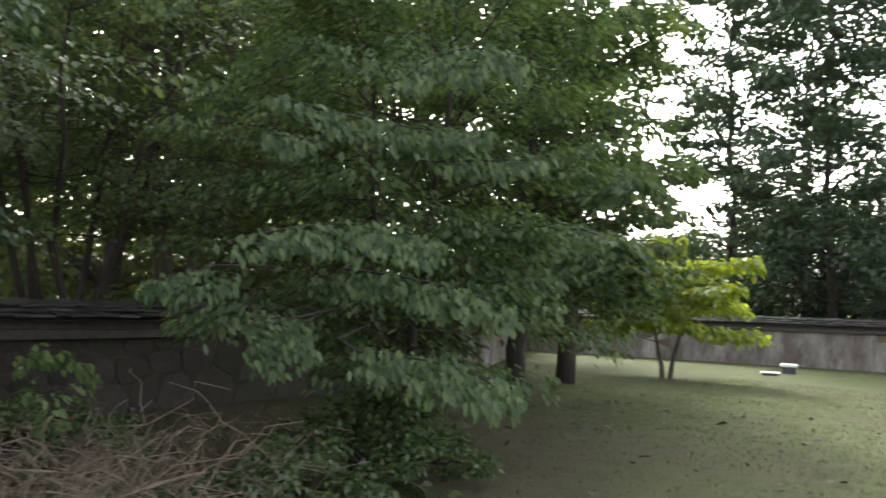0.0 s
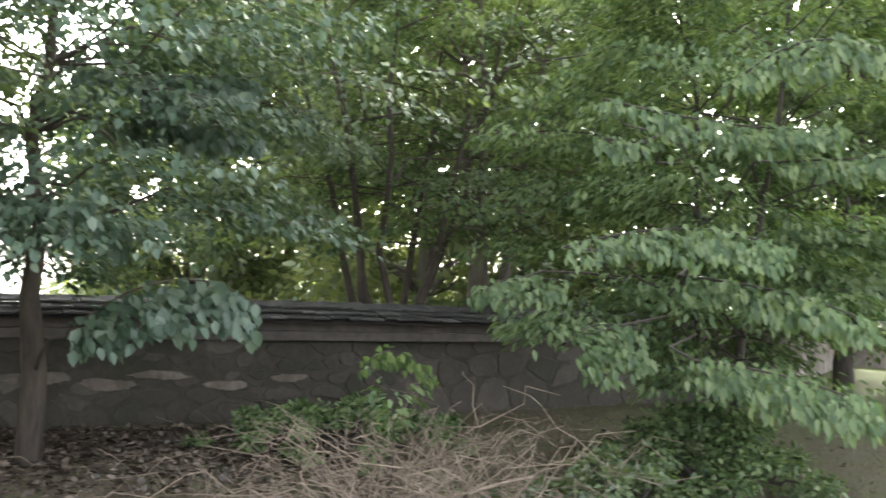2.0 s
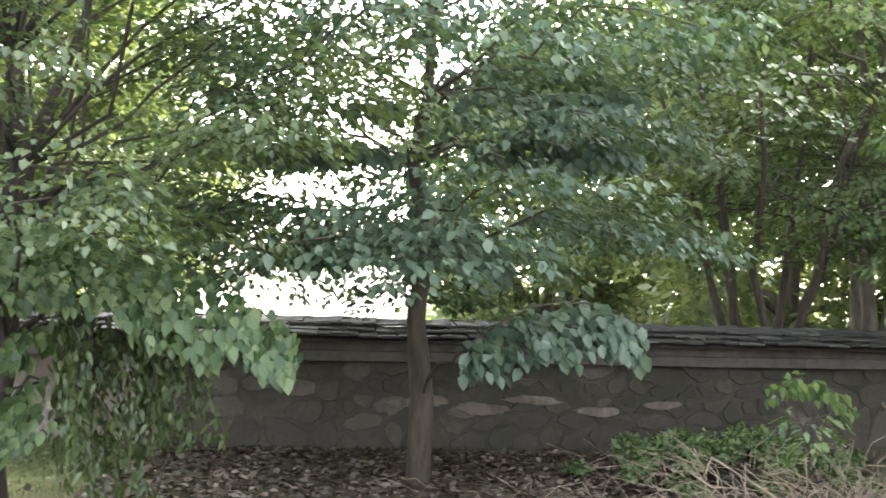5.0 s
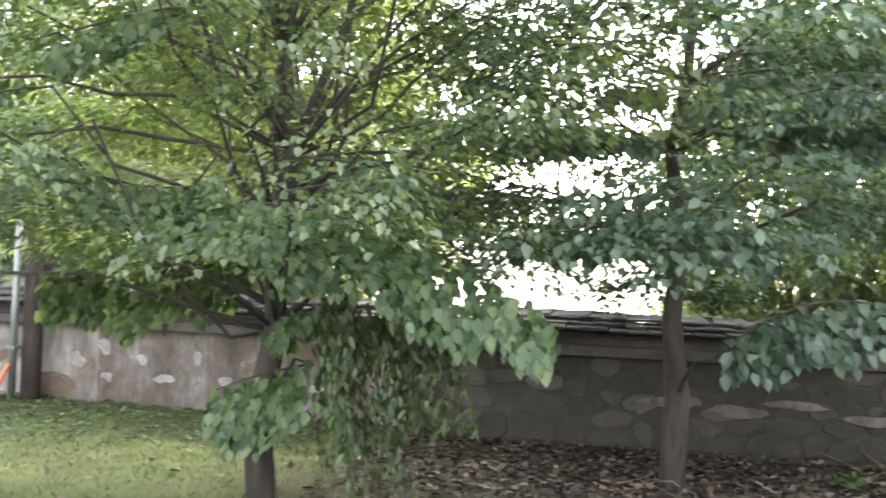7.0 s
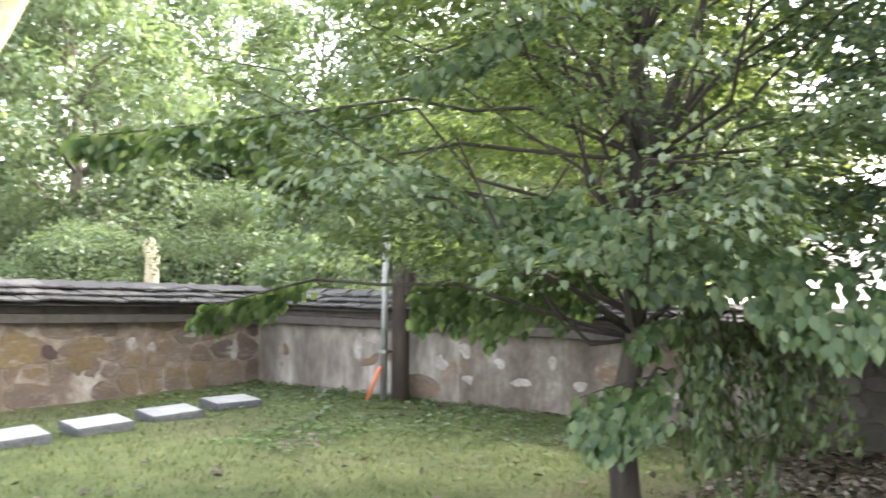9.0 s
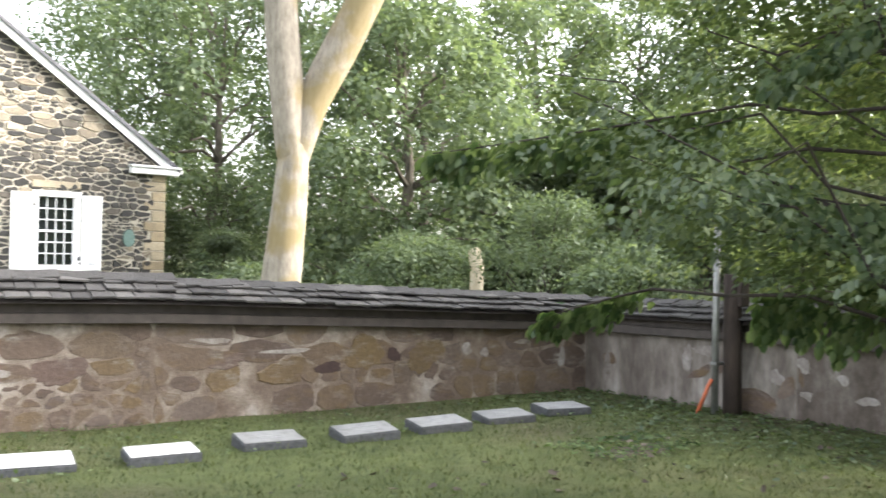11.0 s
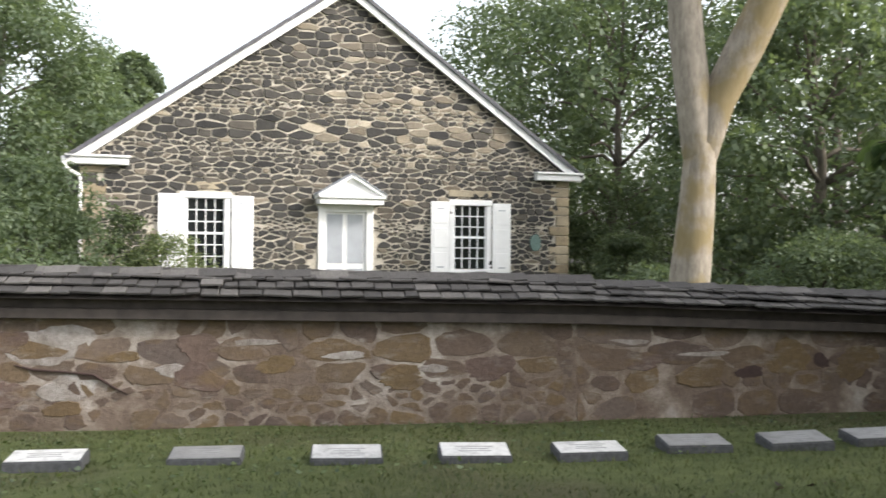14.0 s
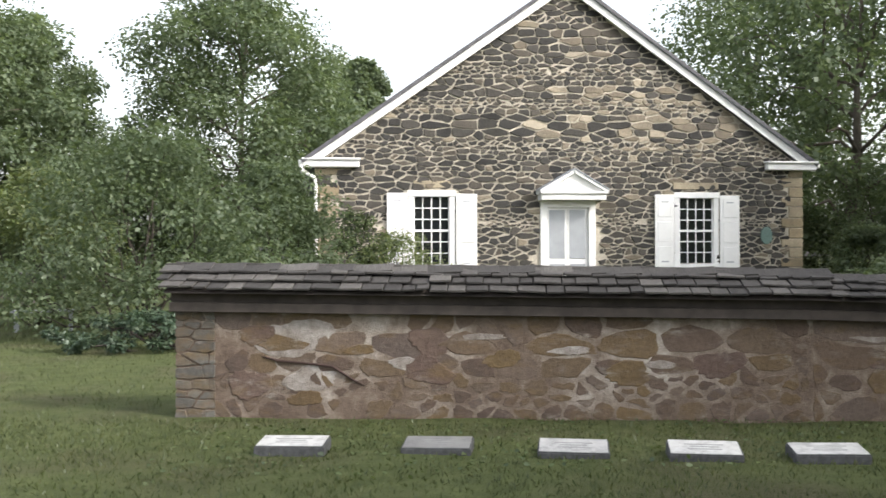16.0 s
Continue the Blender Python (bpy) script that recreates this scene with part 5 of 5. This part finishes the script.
# ---- the big pale tree behind the north wall ----
def big_tree():
    rng = np.random.default_rng(90)
    t = tagged(base_empty("tree", Matrix()), "tall pale-barked forked tree with mossy trunk", "tree")
    x, y = 9.85, 14.7
    limb_part("trunk", [(x - 0.25, y, -0.2), (x - 0.2, y, 0.5), (x - 0.12, y, 1.5), (x - 0.02, y, 2.4), (x + 0.05, y, 3.2), (x + 0.06, y, 3.9)], 0.37, 0.2, BARK_PALE, t, rng, 16, "", 0.6)
    for pts, rad in (
        ([(x + 0.04, y, 2.6), (x - 0.01, y, 3.3), (x - 0.08, y + 0.02, 4.2), (x - 0.16, y + 0.1, 5.3), (x - 0.22, y + 0.15, 6.6), (x - 0.5, y + 0.3, 9.5), (x - 0.6, y, 13)], [0.1, 0.25, 0.29, 0.28, 0.26, 0.18, 0.1]),
        ([(x + 0.03, y, 2.6), (x + 0.12, y, 3.3), (x + 0.3, y - 0.1, 4.1), (x + 0.64, y - 0.4, 5.0), (x + 1.05, y - 0.8, 6.2), (x + 1.8, y - 1.2, 8.4), (x + 2.6, y - 1.4, 12)], [0.1, 0.25, 0.29, 0.3, 0.29, 0.2, 0.1]),
    ):
        v, f = tube(pts, rad, 14, 0.03, rng)
        child("limb", to_mesh("limb", v, f, BARK_PALE, True), t)
    crown = Leaves(91)
    for k in range(46):
        a = k * 2.4
        c = np.array((x + 0.9 + 3.6 * math.cos(a) * rng.random() ** 0.5, y + 3.4 * math.sin(a) * rng.random() ** 0.5, 9.2 + 5 * rng.random()))
        if k % 3 == 0:
            limb_part("branch", bend((x + (k % 2) * 1.4 - 0.3, y, 7.5 + rng.random()), c, 6, 0.1, rng, 0.3), 0.06, 0.015, BARK_PALE, t, rng, 5)
        crown.clump(c, 1.0, 120, 0.16, 0.6)
    child("crown", crown.mesh("crown", LEAF_MID), t)


def tree_stump():
    rng = np.random.default_rng(92)
    s = tagged(base_empty("tree_stump", pose(17.1, 17.75, 0)), "tall bare pale broken tree stump", "stump")
    v, f = tube([(0, 0, -0.2), (0.02, 0, 0.8), (0, 0, 1.4), (-0.04, 0.02, 1.7), (-0.05, 0.02, 1.78), (-0.02, 0.05, 1.84)], [0.2, 0.165, 0.15, 0.145, 0.13, 0.05], 12, 0.1, rng)
    child("snag", to_mesh("snag", v, f, SNAG, True), s)


big_tree()
tree_stump()


# ---- brush pile ----
def brush_pile():
    rng = np.random.default_rng(95)
    p = tagged(base_empty("brush_pile", pose(5.9, -2.3, 0)), "heap of dry tangled pale twigs and cut branches", "brush pile")
    for k in range(210):
        a = np.array((rng.normal() * 0.35, rng.normal() * 0.55, 0.02 + 0.12 * rng.random()))
        ang, ln = rng.random() * 6.28, 0.5 + 0.8 * rng.random()
        b = a + (ln * np.cos(ang), ln * np.sin(ang), 0.05 + 0.62 * rng.random() * (1 - min(1, abs(a[1]) / 1.4)))
        pts = bend(a, b, 8, 0.12 * rng.random(), rng, 0.5)
        r = 0.0025 + 0.004 * rng.random() ** 2
        limb_part("twig", pts, r, r * 0.4, TWIG, p, rng, 5)
        if k % 3 == 0:
            q = pts[4]
            e = q + rng.normal(size=3) * (0.25, 0.25, 0.12) + (0, 0, 0.1)
            limb_part("twig", bend(q, e, 5, 0.05, rng, 0.4), r * 0.6, 0.002, TWIG, p, rng, 4)
    limb_part("branch", bend((-0.05, -1.3, 0.28), (-0.25, 0.2, 0.05), 9, 0.05, rng, 0.2), 0.014, 0.01, TWIG, p, rng, 7)


brush_pile()


# ---- small things on the far lawn ----
def distant_marker(x, y, w, h):
    z = float(ground_z(x, y))
    s = tagged(base_empty("headstone", pose(x, y, z, 0, 0, 35)), "small pale headstone on the far lawn", "headstone")
    box("base", s, GRANITE, -w * 0.4, w * 0.4, -0.12, 0.12, -0.1, h * 0.7, 0.01)
    box("cap", s, WHITE, -w / 2, w / 2, -0.16, 0.16, h * 0.7, h, 0.015)


distant_marker(14.2, -21.6, 0.4, 0.24)
distant_marker(13.8, -20.3, 0.42, 0.08)


def garden_bench():
    b = tagged(base_empty("garden_bench", pose(-5.1, 21.0, 0, 0, 0, 10)), "pale slatted garden bench on the lawn", "bench")
    for y in (-0.15, 0.0, 0.15):
        box("slat", b, PALE, -0.6, 0.6, y - 0.06, y + 0.06, 0.38, 0.42, 0.005)
    for x in (-0.5, 0.5):
        for y in (-0.15, 0.15):
            box("leg", b, PALE, x - 0.03, x + 0.03, y - 0.03, y + 0.03, -0.02, 0.38, 0.005)


garden_bench()
crate = tagged(base_empty("shed", pose(-8.6, 29.5, 0)), "small brown timber shed beyond the lawn", "shed")
box("shed_body", crate, FASCIA, -1.0, 0.9, -0.5, 0.5, -0.1, 0.95, 0.02)
box("shed_roof", crate, ROOFING, -1.1, 1.0, -0.6, 0.6, 0.95, 1.02, 0.02)


# ---- grass, litter ----
def scatter(name, n, region, size, mat, seed, slim, label, upright=True, keep=None):
    rng = np.random.default_rng(seed)
    x = rng.uniform(region[0], region[1], n)
    y = rng.uniform(region[2], region[3], n)
    if keep is not None:
        k = keep(x, y, rng)
        x, y = x[k], y[k]
    n = len(x)
    z = ground_z(x, y)
    L = Leaves(seed + 1)
    if upright:
        way = rng.normal(size=(n, 3)) * 0.45 + (0, 0, 0.9)
        up = rng.normal(size=(n, 3))
        p = np.stack([x, y, z - 0.01], 1)
    else:
        way = rng.normal(size=(n, 3)) * (1, 1, 0.2)
        up = np.tile((0, 0, 1.0), (n, 1)) + rng.normal(size=(n, 3)) * 0.35
        p = np.stack([x, y, z + 0.012 + 0.02 * rng.random(n)], 1)
    L.add(p, way, up, size * (0.5 + rng.random(n)))
    return tagged(new(name, L.mesh(name, mat, slim, 0.2, simple=upright)), label, "ground cover", kind="stuff")


def lawn_keep(x, y, rng):
    north = y < 9.75 - 0.155 * (x + 1) - 0.05
    east = x < 9.2
    shade = np.clip((y - 0.6) / 2.4, 0.07, 1) + (x < 4.5) * 0.5
    return north & east & (rng.random(len(x)) < shade) & (x * x + y * y > 9)


scatter("grass", 110000, (-3.5, 10.2, -1.0, 9.9), 0.042, GRASS, 501, 0.09, "short mown green grass", True, lawn_keep)
scatter("grass", 30000, (-9, 1.0, 8, 24), 0.05, GRASS, 502, 0.08, "short mown green grass", True, lambda x, y, r: (x < -1.2) | (y > 11))
scatter("grass", 60000, (1.0, 13, -18, -3.2), 0.04, GRASS, 503, 0.08, "thin worn grass under trees", True, lambda x, y, r: r.random(len(x)) < 0.75)
scatter("wild_plants", 8500, (6.4, 10.2, 2.4, 8.2), 0.048, LEAF_MID, 504, 0.34, "broad-leaved weeds growing along the wall", False, lambda x, y, r: (r.random(len(x)) < np.clip((x - 7.4) / 2, 0.03, 1)) & (x < 9.35 + (y - 0.6) * 0.172))
scatter("wild_plants", 1500, (4.6, 6.4, -4.6, -2.6), 0.09, LEAF_MID, 508, 0.34, "broad-leaved weeds at the edge of the lawn", False)
scatter("wild_plants", 2600, (-0.9, 9.0, 7.0, 9.7), 0.038, LEAF_MID, 505, 0.34, "low clover along the wall foot", False, lambda x, y, r: (y < 9.6 - 0.155 * (x + 1)) & (r.random(len(x)) < 0.6))
scatter("fallen_leaves", 13000, (6.2, 9.2, -2.6, 2.2), 0.052, LITTER, 506, 0.36, "dry brown fallen leaves under the trees", False, lambda x, y, r: r.random(len(x)) < np.clip((x - 6.2) / 1.8, 0.15, 1))
scatter("fallen_leaves", 900, (3.5, 10, -12, 6.0), 0.06, LITTER, 507, 0.36, "scattered dry fallen leaves", False)


def bare_patch(x, y, w, h, seed):
    rng = np.random.default_rng(seed)
    a = np.linspace(0, 2 * np.pi, 22, endpoint=False)
    r = 1 + 0.18 * rng.normal(size=22)
    rim = [(x + w * r[i] * math.cos(a[i]), y + h * r[i] * math.sin(a[i]), 0.002) for i in range(22)]
    mid = [(x + 0.7 * (px - x), y + 0.7 * (py - y), 0.012) for px, py, _ in rim]
    f = [(i, (i + 1) % 22, 22 + (i + 1) % 22, 22 + i) for i in range(22)] + [tuple(range(22, 44))]
    tagged(new("bare_soil", to_mesh("bare_soil", rim + mid, f, BARE)), "worn patch of bare brown soil in the lawn", "soil", kind="structure")


BARE = plain("bare_soil", (0.06, 0.05, 0.032), 1.0, 0.4, 10, 0, 0.6)
bare_patch(7.15, 5.35, 0.42, 0.2, 801)
scatter("wild_plants", 420, (6.6, 7.8, 5.1, 5.9), 0.05, LEAF_DOG, 510, 0.3, "dark weeds beside a bare patch", False)


# ---- church stones ----
def church_stones(ch):
    rng = np.random.default_rng(600)

    def keep(px, pz):
        if pz > gable_top(px) + 0.08 or pz < 0.6:
            return False
        if (px > CX1 - 0.42 or px < CX0 + 0.42) and pz < EAVE - 0.1:
            return False
        return not any(o[0] - 0.12 < px < o[1] + 0.12 and o[2] - 0.1 < pz < o[3] + 0.08 for o in OPEN)

    polys = []
    for p in rubble(CX0 + 0.02, CX1 - 0.02, 0.5, APEX, 0.165, 2.15, 0.03, rng, keep, 0.1):
        q = [tuple(v) for v in p]
        for end in (CX0, CX1):
            nx, nz = (EAVE - APEX) / (end - MID), 1.0
            ln = math.hypot(nx, nz)
            q = clip_poly(q, -nx / ln, nz / ln, (-nx * MID + APEX - 0.03) / ln) if len(q) > 2 else q
        if len(q) > 2:
            polys.append(np.array(q))
    m = Matrix.Translation((0, FY, 0))
    sandy, dark = [], []
    for p in polys:
        cx, cz = p.mean(0)
        near = ((cx - 9.4) / 2.6) ** 2 + ((cz - 5.2) / 0.95) ** 2
        chance = 0.5 if near < 1 else 0.03
        (sandy if rng.random() < chance else dark).append(p)
    lay_stones(sandy, ch, 0.03, STONE_SANDY, rng, lambda x, z: False, "pale_stone", m)
    polys = dark
    lay_stones(polys, ch, 0.03, STONE_CHURCH, rng, lambda x, z: 1.2 < z < 5.6 and 4.0 < x < 10.2, "stone", m)
    z, k = 0.5, 0
    while z < EAVE - 0.2:
        h = 0.24 + 0.1 * rng.random()
        for side in (0, 1):
            w = 0.62 if (k + side) % 2 else 0.4
            x0, x1 = (CX0 - 0.012, CX0 + w) if side == 0 else (CX1 - w, CX1 + 0.012)
            tone = QUOIN if rng.random() < 0.88 else STONE_CHURCH
            box("quoin", ch, tone, x0, x1, FY - 0.03, FY + 0.1, z, z + h - 0.025, 0.012)
        z += h
        k += 1
    for x0, x1, z in ((2.75, 3.75, 3.25), (9.9, 11.2, 3.24)):
        box("lintel", ch, QUOIN, x0, x1, FY - 0.03, FY + 0.05, z, z + 0.2, 0.015, "sandy stone lintel")


church_stones(church)
